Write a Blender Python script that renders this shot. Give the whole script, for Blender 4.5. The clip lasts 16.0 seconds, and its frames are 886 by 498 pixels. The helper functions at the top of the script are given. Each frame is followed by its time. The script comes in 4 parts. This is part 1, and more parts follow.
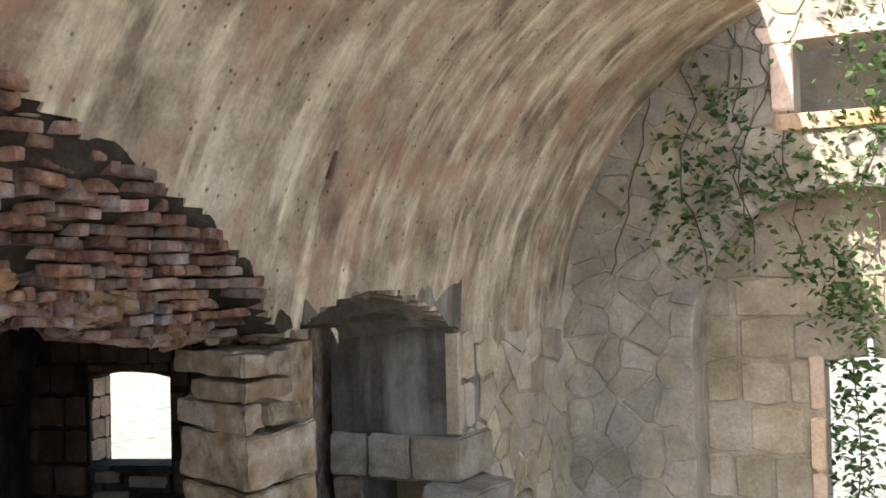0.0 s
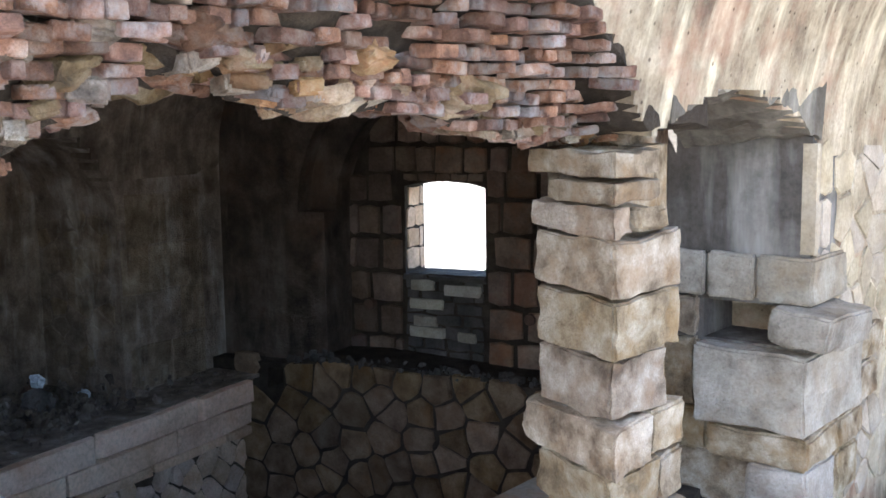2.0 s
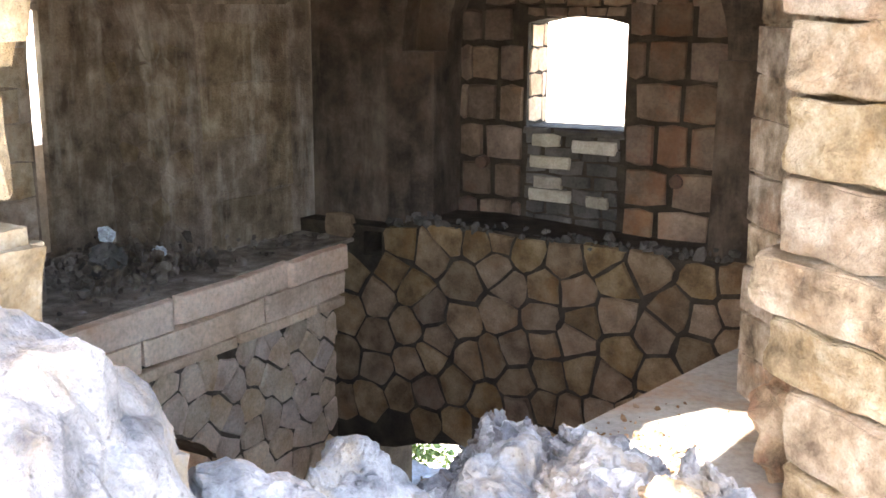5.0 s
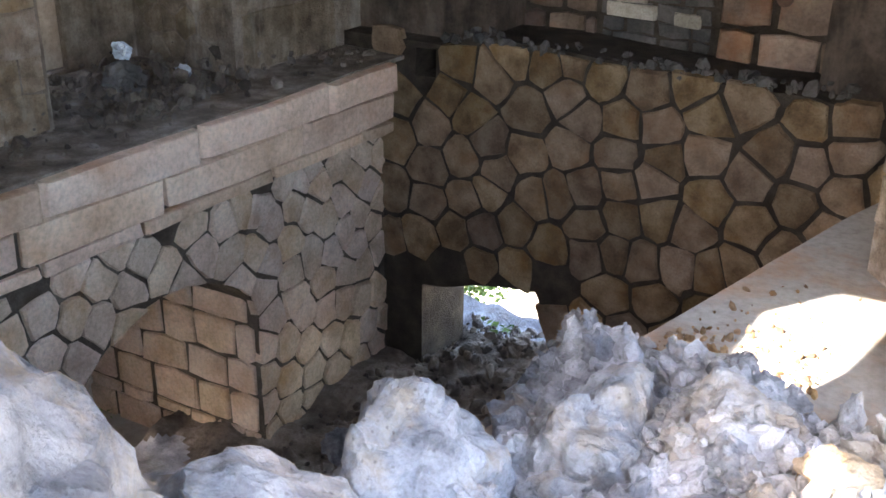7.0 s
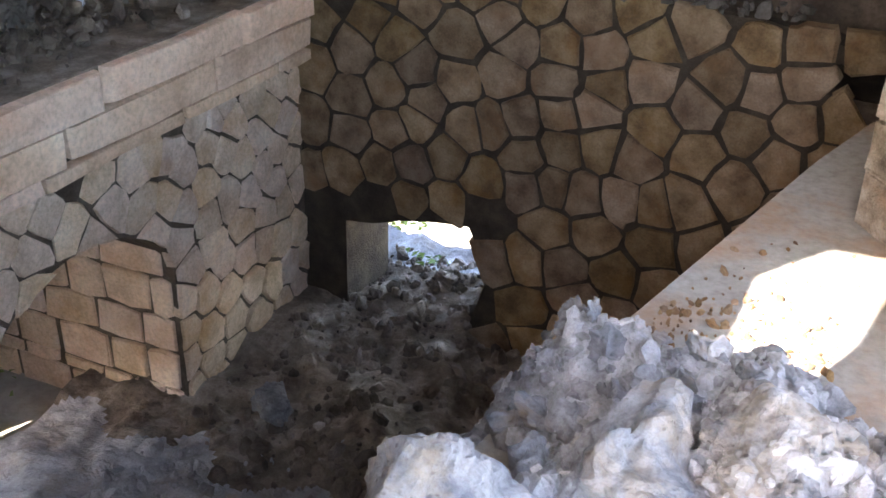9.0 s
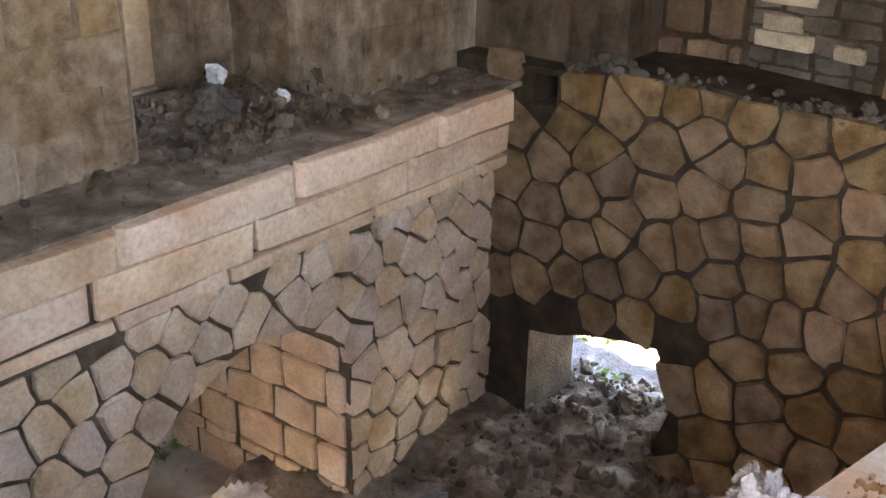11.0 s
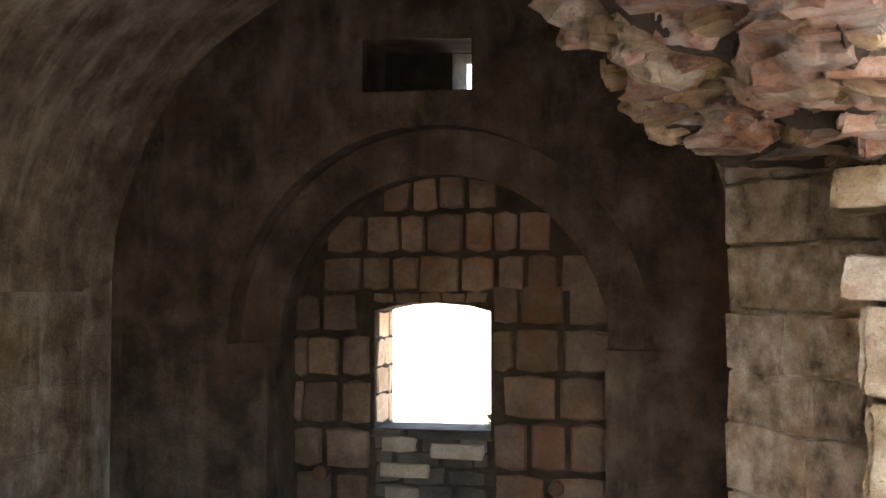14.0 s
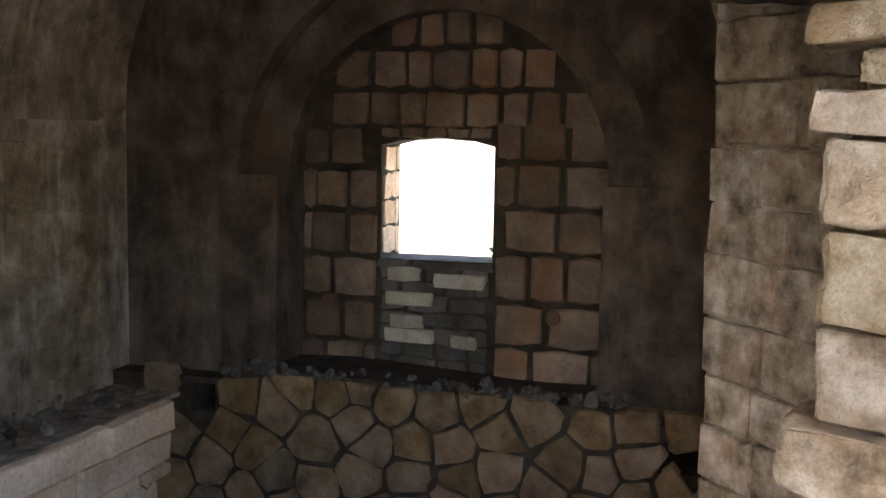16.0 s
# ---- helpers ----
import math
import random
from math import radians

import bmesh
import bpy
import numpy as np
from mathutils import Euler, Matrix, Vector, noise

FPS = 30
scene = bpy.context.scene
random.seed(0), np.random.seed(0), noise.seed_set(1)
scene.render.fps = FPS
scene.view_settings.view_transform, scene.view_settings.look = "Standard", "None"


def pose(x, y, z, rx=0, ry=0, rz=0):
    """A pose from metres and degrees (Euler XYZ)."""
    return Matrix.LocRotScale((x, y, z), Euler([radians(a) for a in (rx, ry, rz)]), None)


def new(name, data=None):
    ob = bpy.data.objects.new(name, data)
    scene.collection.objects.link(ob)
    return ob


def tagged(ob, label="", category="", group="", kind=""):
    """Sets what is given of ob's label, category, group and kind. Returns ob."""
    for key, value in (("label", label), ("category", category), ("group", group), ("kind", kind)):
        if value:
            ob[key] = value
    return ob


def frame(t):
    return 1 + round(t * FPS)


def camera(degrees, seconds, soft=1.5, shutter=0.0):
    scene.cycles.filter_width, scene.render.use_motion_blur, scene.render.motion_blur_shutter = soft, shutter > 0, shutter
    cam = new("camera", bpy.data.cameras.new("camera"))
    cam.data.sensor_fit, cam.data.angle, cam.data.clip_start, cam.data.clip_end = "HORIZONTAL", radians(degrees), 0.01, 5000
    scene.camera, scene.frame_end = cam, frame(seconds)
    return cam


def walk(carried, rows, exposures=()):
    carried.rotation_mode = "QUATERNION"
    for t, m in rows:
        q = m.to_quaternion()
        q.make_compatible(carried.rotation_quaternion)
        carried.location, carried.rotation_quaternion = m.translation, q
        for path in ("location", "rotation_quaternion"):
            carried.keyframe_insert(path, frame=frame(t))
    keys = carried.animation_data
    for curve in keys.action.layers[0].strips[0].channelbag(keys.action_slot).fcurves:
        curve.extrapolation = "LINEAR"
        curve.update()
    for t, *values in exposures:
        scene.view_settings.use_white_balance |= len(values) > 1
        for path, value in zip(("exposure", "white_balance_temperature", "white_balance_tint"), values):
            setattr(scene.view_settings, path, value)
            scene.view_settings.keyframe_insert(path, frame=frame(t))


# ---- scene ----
cam = camera(45.5, 16.0, soft=1.6)

# seconds, x, y, z, pitch, roll, yaw
PATH = [
    (0, 6.644, -7.935, 2.540, 1.59, -1.42, 13.68),
    (0.5, 6.432, -7.856, 2.509, 0.96, -3.58, 15.64),
    (1, 6.234, -7.792, 2.457, -3.48, -2.61, 20.71),
    (1.5, 6.156, -7.732, 2.429, -4.43, -2.80, 27.27),
    (2, 6.007, -7.666, 2.384, -7.39, -0.82, 27.92),
    (2.5, 5.848, -7.538, 2.337, -10.49, -0.37, 26.03),
    (3, 5.680, -7.395, 2.267, -11.40, 1.81, 28.54),
    (5.5, 4.743, -6.656, 1.834, -14.91, -0.03, 31.46),
    (6, 4.580, -6.435, 1.835, -19.45, 1.68, 30.14),
    (6.5, 4.436, -6.253, 1.838, -22.79, 0.30, 29.23),
    (7, 4.341, -6.095, 1.827, -24.10, 0.81, 33.21),
    (7.5, 4.209, -5.983, 1.848, -25.92, 1.66, 31.56),
    (8, 4.008, -5.920, 1.851, -27.19, -0.52, 25.64),
    (8.5, 3.887, -5.865, 1.862, -29.36, 0.93, 24.87),
    (11, 3.805, -5.542, 1.852, -24.54, 1.08, 38.72),
    (11.5, 3.872, -5.616, 1.887, -18.24, 0.68, 39.16),
    (12, 3.826, -5.696, 1.888, -12.69, 0.61, 38.39),
    (12.5, 3.884, -5.741, 1.860, -8.47, 0.43, 36.94),
    (13, 3.913, -5.822, 1.816, -4.47, -0.35, 30.34),
    (13.5, 3.862, -5.951, 1.827, -0.67, -0.24, 20.85),
    (14, 3.795, -6.092, 1.864, 2.19, -0.03, 17.23),
    (14.5, 3.803, -6.120, 1.856, 0.76, -1.02, 18.79),
    (15, 3.817, -6.157, 1.843, -2.09, -1.78, 19.75),
    (15.5, 3.841, -6.208, 1.833, -4.39, -2.22, 20.08),
    (16, 3.948, -6.227, 1.817, -6.33, 1.02, 18.27),
]


def cam_pose(x, y, z, pitch, roll, yaw):
    return pose(x, y, z, 0, 0, yaw) @ pose(0, 0, 0, 90 + pitch, 0, 0) @ pose(0, 0, 0, 0, 0, roll)


# seconds, stops, kelvin, tint
EXPOSURES = [(0.0, 1.38, 6300, 10), (1.0, 1.8, 6500, 13), (1.5, 2.4, 5950, 9), (2.0, 2.95, 5750, 10), (2.5, 3.1, 5700, 11), (3.0, 3.55, 5850, 12), (5.5, 4.55, 7200, 15), (7.0, 4.45, 6800, 15), (8.5, 4.55, 6800, 15),
             (11.0, 5.05, 8600, 21), (12.5, 4.95, 8500, 18), (13.2, 4.4, 7900, 15), (14.0, 3.88, 7300, 15), (15.0, 3.88, 7200, 15), (16.0, 3.65, 6900, 13)]
walk(cam, [(r[0], cam_pose(*r[1:])) for r in PATH], EXPOSURES)

# ---- light ----
SUN_FROM = Vector((-0.34, -0.68, 0.65)).normalized()
world = bpy.data.worlds.new("sky")
scene.world = world
world.use_nodes = True
wn = world.node_tree
wn.nodes.clear()
sky = wn.nodes.new("ShaderNodeTexSky")
sky.sky_type = "NISHITA"
sky.sun_disc = False
sky.sun_elevation = math.asin(SUN_FROM.z)
sky.sun_rotation = math.atan2(SUN_FROM.x, SUN_FROM.y)
sky.dust_density = 2.5
bg = wn.nodes.new("ShaderNodeBackground")
bg.inputs[1].default_value = 0.15
wo = wn.nodes.new("ShaderNodeOutputWorld")
wn.links.new(sky.outputs[0], bg.inputs[0])
wn.links.new(bg.outputs[0], wo.inputs[0])
sun = new("sun", bpy.data.lights.new("sun", "SUN"))
sun.data.energy = 4.0
sun.data.angle = radians(0.53)
sun.data.color = (1.0, 0.96, 0.9)
sun.rotation_euler = SUN_FROM.to_track_quat("Z", "Y").to_euler()

# ---- materials ----
def ramp(nt, fac, stops):
    r = nt.nodes.new("ShaderNodeValToRGB")
    el = r.color_ramp.elements
    while len(el) < len(stops):
        el.new(0.5)
    for e, (p, c) in zip(el, stops):
        e.position, e.color = p, (*c, 1)
    nt.links.new(fac, r.inputs[0])
    return r.outputs[0]


def tex_noise(nt, vec, scale, detail=6, rough=0.6):
    n = nt.nodes.new("ShaderNodeTexNoise")
    n.inputs["Scale"].default_value, n.inputs["Detail"].default_value, n.inputs["Roughness"].default_value = scale, detail, rough
    nt.links.new(vec, n.inputs["Vector"])
    return n.outputs["Fac"]


def mixc(nt, fac, a, b, mode="MIX"):
    m = nt.nodes.new("ShaderNodeMix")
    m.data_type, m.blend_type = "RGBA", mode
    for sock, v in ((m.inputs[0], fac), (m.inputs[6], a), (m.inputs[7], b)):
        if isinstance(v, (int, float)):
            sock.default_value = v
        elif isinstance(v, tuple):
            sock.default_value = (*v, 1)
        else:
            nt.links.new(v, sock)
    return m.outputs[2]


def maths(nt, op, a, b=0.5):
    m = nt.nodes.new("ShaderNodeMath")
    m.operation = op
    for sock, v in ((m.inputs[0], a), (m.inputs[1], b)):
        if isinstance(v, (int, float)):
            sock.default_value = v
        else:
            nt.links.new(v, sock)
    return m.outputs[0]


def stone_mat(name, dark, mid, light, scale=3.0, rough=0.92, bump=0.5, vary=0.25, streak=None, stain=None, stain_amount=0.5,
              stretch=(1, 1, 1), pits=0.0, island=False, turn=0.0):
    """Weathered masonry: blotches in three tones, fine grain, stains with soft shapes, a tone of its own for each piece."""
    m = bpy.data.materials.new(name)
    m.use_nodes = True
    nt = m.node_tree
    b = nt.nodes["Principled BSDF"]
    b.inputs["Roughness"].default_value = rough
    b.inputs["Specular IOR Level"].default_value = 0.25
    tc = nt.nodes.new("ShaderNodeTexCoord").outputs["Object"]
    big = tex_noise(nt, tc, scale, 5, 0.6)
    fine = tex_noise(nt, tc, scale * 14, 8, 0.7)
    col = ramp(nt, big, [(0.32, dark), (0.5, mid), (0.68, light)])
    g = ramp(nt, fine, [(0.3, (0.62, 0.6, 0.58)), (0.55, (1, 1, 1)), (0.75, (1.18, 1.16, 1.12))])
    col = mixc(nt, 0.75, col, g, "MULTIPLY")
    if streak:
        mp = nt.nodes.new("ShaderNodeMapping")
        mp.inputs["Scale"].default_value = stretch
        mp.inputs["Rotation"].default_value = (0, 0, turn)
        nt.links.new(tc, mp.inputs["Vector"])
        s = tex_noise(nt, mp.outputs[0], 1.0, 5, 0.62)
        f = ramp(nt, s, [(0.5, (0, 0, 0)), (0.68, (1, 1, 1))])
        patch = ramp(nt, tex_noise(nt, tc, scale * 1.7, 5, 0.65), [(0.36, (0.3, 0.3, 0.3)), (0.56, (1, 1, 1))])
        col = mixc(nt, maths(nt, "MULTIPLY", f, patch), col, streak)
        s2 = tex_noise(nt, mp.outputs[0], 2.3, 4, 0.6)
        f2 = ramp(nt, s2, [(0.3, (0.55, 0.52, 0.5)), (0.55, (1, 1, 1))])
        col = mixc(nt, 0.55, col, f2, "MULTIPLY")
    if stain:
        s = tex_noise(nt, tc, scale * 0.55, 6, 0.68)
        f = ramp(nt, s, [(0.5, (0, 0, 0)), (0.64, (1, 1, 1))])
        col = mixc(nt, maths(nt, "MULTIPLY", f, stain_amount), col, stain)
    if pits:
        v = nt.nodes.new("ShaderNodeTexVoronoi")
        v.inputs["Scale"].default_value = scale * 4.5
        nt.links.new(tc, v.inputs["Vector"])
        pf = ramp(nt, v.outputs["Distance"], [(0.06, (0.25, 0.22, 0.2)), (0.16, (1, 1, 1))])
        col = mixc(nt, pits, col, pf, "MULTIPLY")
    if vary:
        if island:
            rnd = nt.nodes.new("ShaderNodeNewGeometry").outputs["Random Per Island"]
        else:
            rnd = nt.nodes.new("ShaderNodeObjectInfo").outputs["Random"]
        hs = nt.nodes.new("ShaderNodeHueSaturation")
        nt.links.new(col, hs.inputs["Color"])
        nt.links.new(maths(nt, "ADD", maths(nt, "MULTIPLY", rnd, vary * 2), 1 - vary), hs.inputs["Value"])
        w = nt.nodes.new("ShaderNodeTexWhiteNoise")
        w.noise_dimensions = "1D"
        nt.links.new(rnd, w.inputs["W"])
        nt.links.new(maths(nt, "ADD", maths(nt, "MULTIPLY", w.outputs["Value"], 0.26), 0.9), hs.inputs["Saturation"])
        nt.links.new(maths(nt, "ADD", maths(nt, "MULTIPLY", w.outputs["Value"], 0.012), 0.494), hs.inputs["Hue"])
        col = hs.outputs[0]
    nt.links.new(col, b.inputs["Base Color"])
    bp = nt.nodes.new("ShaderNodeBump")
    bp.inputs["Strength"].default_value = bump
    bp.inputs["Distance"].default_value = 0.03
    mid_n = tex_noise(nt, tc, scale * 5, 8, 0.68)
    nt.links.new(maths(nt, "ADD", mid_n, maths(nt, "MULTIPLY", fine, 0.5)), bp.inputs["Height"])
    nt.links.new(bp.outputs[0], b.inputs["Normal"])
    return m


def plain_mat(name, col, rough=0.6, metal=0.0):
    m = bpy.data.materials.new(name)
    m.use_nodes = True
    nt = m.node_tree
    b = nt.nodes["Principled BSDF"]
    b.inputs["Roughness"].default_value, b.inputs["Metallic"].default_value = rough, metal
    tc = nt.nodes.new("ShaderNodeTexCoord").outputs["Object"]
    n = tex_noise(nt, tc, 25, 6, 0.7)
    lo, hi = tuple(c * 0.7 for c in col), tuple(min(1, c * 1.2) for c in col)
    nt.links.new(ramp(nt, n, [(0.35, lo), (0.65, hi)]), b.inputs["Base Color"])
    return m


def leaf_mat(name, a, b_):
    m = bpy.data.materials.new(name)
    m.use_nodes = True
    nt = m.node_tree
    b = nt.nodes["Principled BSDF"]
    b.inputs["Roughness"].default_value = 0.5
    rnd = nt.nodes.new("ShaderNodeNewGeometry").outputs["Random Per Island"]
    nt.links.new(mixc(nt, rnd, a, b_), b.inputs["Base Color"])
    b.inputs["Transmission Weight"].default_value = 0.0
    tr = nt.nodes.new("ShaderNodeBsdfTranslucent")
    nt.links.new(mixc(nt, rnd, a, b_), tr.inputs[0])
    mx = nt.nodes.new("ShaderNodeMixShader")
    mx.inputs[0].default_value = 0.35
    nt.links.new(b.outputs[0], mx.inputs[1])
    nt.links.new(tr.outputs[0], mx.inputs[2])
    nt.links.new(mx.outputs[0], nt.nodes["Material Output"].inputs[0])
    return m


M_RUBBLE = stone_mat("rubble_stone", (0.135, 0.087, 0.05), (0.25, 0.173, 0.106), (0.345, 0.258, 0.175), 5.0, bump=0.9, vary=0.3, stain=(0.21, 0.11, 0.045), stain_amount=0.5, pits=0.2)
M_MORTAR_PALE = stone_mat("pale_mortar", (0.09, 0.067, 0.046), (0.14, 0.106, 0.075), (0.20, 0.158, 0.116), 6.0, bump=1.0, vary=0)
# left wall tone raised and warmed in place of light from the breach
M_RUBBLE_PALE = stone_mat("lit_pale_rubble_stone", (0.52, 0.385, 0.265), (0.74, 0.575, 0.425), (0.83, 0.69, 0.54), 3.2, bump=0.6, vary=0.13, stain=(0.52, 0.28, 0.11), stain_amount=0.4)
M_MORTAR = stone_mat("old_mortar", (0.036, 0.026, 0.018), (0.058, 0.043, 0.03), (0.09, 0.069, 0.049), 6.0, bump=1.0, vary=0)
# also raised and warmed, for the light along the left ledge
M_LEDGE = stone_mat("dressed_limestone", (0.562, 0.377, 0.245), (0.756, 0.551, 0.392), (0.842, 0.673, 0.51), 2.2, bump=0.4, vary=0.14, stain=(0.55, 0.27, 0.12), stain_amount=0.5)
M_ASHLAR_DARK = stone_mat("sooty_ashlar", (0.10, 0.072, 0.053), (0.18, 0.13, 0.10), (0.27, 0.205, 0.155), 2.6, bump=0.6, vary=0.35, stain=(0.23, 0.10, 0.055), stain_amount=0.5)
M_PLASTER_DARK = stone_mat("damp_plaster", (0.125, 0.092, 0.065), (0.31, 0.24, 0.175), (0.47, 0.39, 0.30), 4.4, bump=0.9, vary=0.12, streak=(0.66, 0.60, 0.51), stretch=(3.2, 3.2, 0.55), stain=(0.13, 0.09, 0.055), stain_amount=0.6, pits=0.25)
M_VAULT_OLD = stone_mat("sooty_vault_plaster", (0.12, 0.092, 0.066), (0.28, 0.22, 0.165), (0.46, 0.385, 0.297), 3.2, bump=0.9, vary=0, streak=(0.52, 0.45, 0.35), stretch=(0.6, 4.2, 0.6), stain=(0.075, 0.055, 0.04), stain_amount=0.65)
M_VAULT = stone_mat("weathered_vault_plaster", (0.19, 0.14, 0.095), (0.42, 0.335, 0.225), (0.60, 0.505, 0.37), 2.6, bump=1.0, vary=0, streak=(0.86, 0.75, 0.53), stretch=(0.8, 4.4, 0.8), turn=0.2, stain=(0.36, 0.19, 0.12), stain_amount=0.6, pits=0.95)
M_BRICK = stone_mat("old_brick", (0.13, 0.075, 0.055), (0.34, 0.185, 0.125), (0.48, 0.36, 0.29), 9.0, bump=1.0, vary=0.5, stain=(0.42, 0.385, 0.36), stain_amount=0.8)
M_YELLOW = stone_mat("yellow_rubble", (0.149, 0.101, 0.0578), (0.333, 0.235, 0.137), (0.494, 0.403, 0.284), 7.0, bump=1.0, vary=0.4, stain=(0.34, 0.15, 0.08), stain_amount=0.5, pits=0.3)
M_BLOCK = stone_mat("broken_limestone_block", (0.15, 0.107, 0.068), (0.39, 0.305, 0.21), (0.60, 0.525, 0.42), 6.0, bump=1.0, vary=0.16, stain=(0.33, 0.205, 0.10), stain_amount=0.55, pits=0.3)
M_BLOCK_GREY = stone_mat("grey_limestone_block", (0.20, 0.17, 0.135), (0.38, 0.335, 0.275), (0.52, 0.47, 0.40), 3.5, bump=0.9, vary=0.16, stain=(0.34, 0.25, 0.16), stain_amount=0.4, pits=0.3)
M_PIER = stone_mat("weathered_pier_ashlar", (0.11, 0.085, 0.062), (0.34, 0.275, 0.21), (0.58, 0.51, 0.43), 8.0, bump=1.0, vary=0.16, stain=(0.42, 0.25, 0.16), stain_amount=0.45, pits=0.35)
M_WALL2 = stone_mat("light_wall_stone", (0.30, 0.24, 0.165), (0.45, 0.37, 0.265), (0.56, 0.48, 0.37), 2.4, bump=0.5, vary=0.18, stain=(0.34, 0.29, 0.24), stain_amount=0.5)
M_WALL2_GREY = stone_mat("grey_wall_stone", (0.24, 0.21, 0.17), (0.36, 0.31, 0.25), (0.46, 0.41, 0.34), 2.4, bump=0.5, vary=0.2, stain=(0.44, 0.35, 0.22), stain_amount=0.5)
# white stone with the sky's blue and crevice shade mixed into its tones
M_ROCK = stone_mat("sky_tinted_white_limestone", (0.118, 0.122, 0.132), (0.278, 0.282, 0.296), (0.404, 0.407, 0.418), 6.0, bump=1.0, vary=0.2, stain=(0.38, 0.29, 0.19), stain_amount=0.55, pits=0.5)
M_DEBRIS = stone_mat("crushed_limestone", (0.238, 0.238, 0.246), (0.365, 0.365, 0.378), (0.493, 0.493, 0.501), 6.0, bump=1.0, vary=0.3, island=True, stain=(0.33, 0.26, 0.19), stain_amount=0.4)
M_EARTH = stone_mat("dark_debris", (0.09, 0.07, 0.055), (0.19, 0.155, 0.125), (0.34, 0.295, 0.25), 5.0, bump=1.0, vary=0.5, island=True)
M_GRIT = stone_mat("brown_grit", (0.12, 0.07, 0.035), (0.24, 0.15, 0.085), (0.34, 0.25, 0.16), 6.0, bump=1.0, vary=0.4, island=True)
M_SLAB = stone_mat("smooth_slab", (0.225, 0.202, 0.172), (0.299, 0.279, 0.245), (0.345, 0.331, 0.299), 1.6, bump=0.3, vary=0, stain=(0.32, 0.17, 0.075), stain_amount=0.75)
M_UPPER = stone_mat("brown_upper_wall_stone", (0.19, 0.132, 0.088), (0.40, 0.295, 0.205), (0.58, 0.47, 0.365), 8.0, bump=1.0, vary=0.12, streak=(0.52, 0.45, 0.36), stretch=(3, 3, 0.8), stain=(0.42, 0.26, 0.16), stain_amount=0.5, pits=0.3)
M_GROUND = stone_mat("pale_ground", (0.22, 0.20, 0.15), (0.36, 0.33, 0.27), (0.46, 0.43, 0.37), 0.5, bump=0.5, vary=0)
M_DARK_BRICK = stone_mat("grey_blocking", (0.06, 0.055, 0.05), (0.10, 0.09, 0.08), (0.15, 0.135, 0.12), 4.0, bump=0.5, vary=0.15)
M_PALE_BRICK = stone_mat("pale_blocking_brick", (0.28, 0.24, 0.19), (0.38, 0.34, 0.28), (0.46, 0.42, 0.35), 5.0, bump=0.4, vary=0.2)
M_LEAF = leaf_mat("ivy_leaf", (0.035, 0.075, 0.02), (0.12, 0.2, 0.05))
M_LEAF_BRIGHT = leaf_mat("shrub_leaf", (0.08, 0.15, 0.03), (0.22, 0.3, 0.08))
M_STEM = plain_mat("ivy_stem", (0.10, 0.07, 0.045), 0.9)
M_IRON = plain_mat("rusty_iron", (0.10, 0.055, 0.035), 0.8)
M_LITTER = plain_mat("pale_plastic", (0.62, 0.68, 0.74), 0.35)
M_END_WALL = stone_mat("dark_end_wall_plaster", (0.045, 0.034, 0.026), (0.098, 0.073, 0.056), (0.18, 0.14, 0.108), 3.4, bump=0.9, vary=0, streak=(0.21, 0.165, 0.125), stretch=(3.0, 3.0, 0.7), stain=(0.13, 0.075, 0.045), stain_amount=0.5)
# grey darkened to hold the shade inside the opening
M_NICHE = stone_mat("shaded_niche_plaster", (0.084, 0.072, 0.057), (0.138, 0.12, 0.099), (0.192, 0.171, 0.144), 2.0, bump=0.5, vary=0.2, streak=(0.36, 0.33, 0.28), stretch=(3, 3, 0.5))

# ---- builders ----
rng = random.Random(7)


def mesh_ob(name, bm, mat, smooth=False):
    me = bpy.data.meshes.new(name)
    bmesh.ops.recalc_face_normals(bm, faces=bm.faces[:])
    bm.to_mesh(me)
    bm.free()
    me.materials.append(mat)
    if smooth:
        me.shade_smooth()
    return new(name, me)


def part(name, bm, mat, parent, label="", smooth=False):
    ob = mesh_ob(name, bm, mat, smooth)
    ob.parent = parent
    if label:
        ob["label"] = label
    return ob


def structure(name, bm, mat, label="", category="wall"):
    return tagged(mesh_ob(name, bm, mat), label, category, kind="structure")


def panel(outer, holes, frame_m, thick):
    """A wall of that thickness with openings right through it; its face lies in the frame's plane."""
    bm = bmesh.new()
    edges = []
    for loop in (outer, *holes):
        vs = [bm.verts.new((p[0], p[1], 0)) for p in loop]
        edges += [bm.edges.new((vs[i], vs[(i + 1) % len(vs)])) for i in range(len(vs))]
    bmesh.ops.triangle_fill(bm, use_beauty=True, edges=edges)
    ret = bmesh.ops.extrude_face_region(bm, geom=bm.faces[:])
    for e in ret["geom"]:
        if isinstance(e, bmesh.types.BMVert):
            e.co.z -= thick
    bm.transform(frame_m)
    return bm


def box_bm(x0, x1, y0, y1, z0, z1):
    bm = bmesh.new()
    bmesh.ops.create_cube(bm, size=1)
    bm.transform(Matrix.Translation(((x0 + x1) / 2, (y0 + y1) / 2, (z0 + z1) / 2)) @ Matrix.Diagonal((x1 - x0, y1 - y0, z1 - z0, 1)))
    return bm


def arc(cu, cv, r, a0, a1, n):
    return [(cu + r * math.cos(radians(a0 + (a1 - a0) * i / n)), cv + r * math.sin(radians(a0 + (a1 - a0) * i / n))) for i in range(n + 1)]


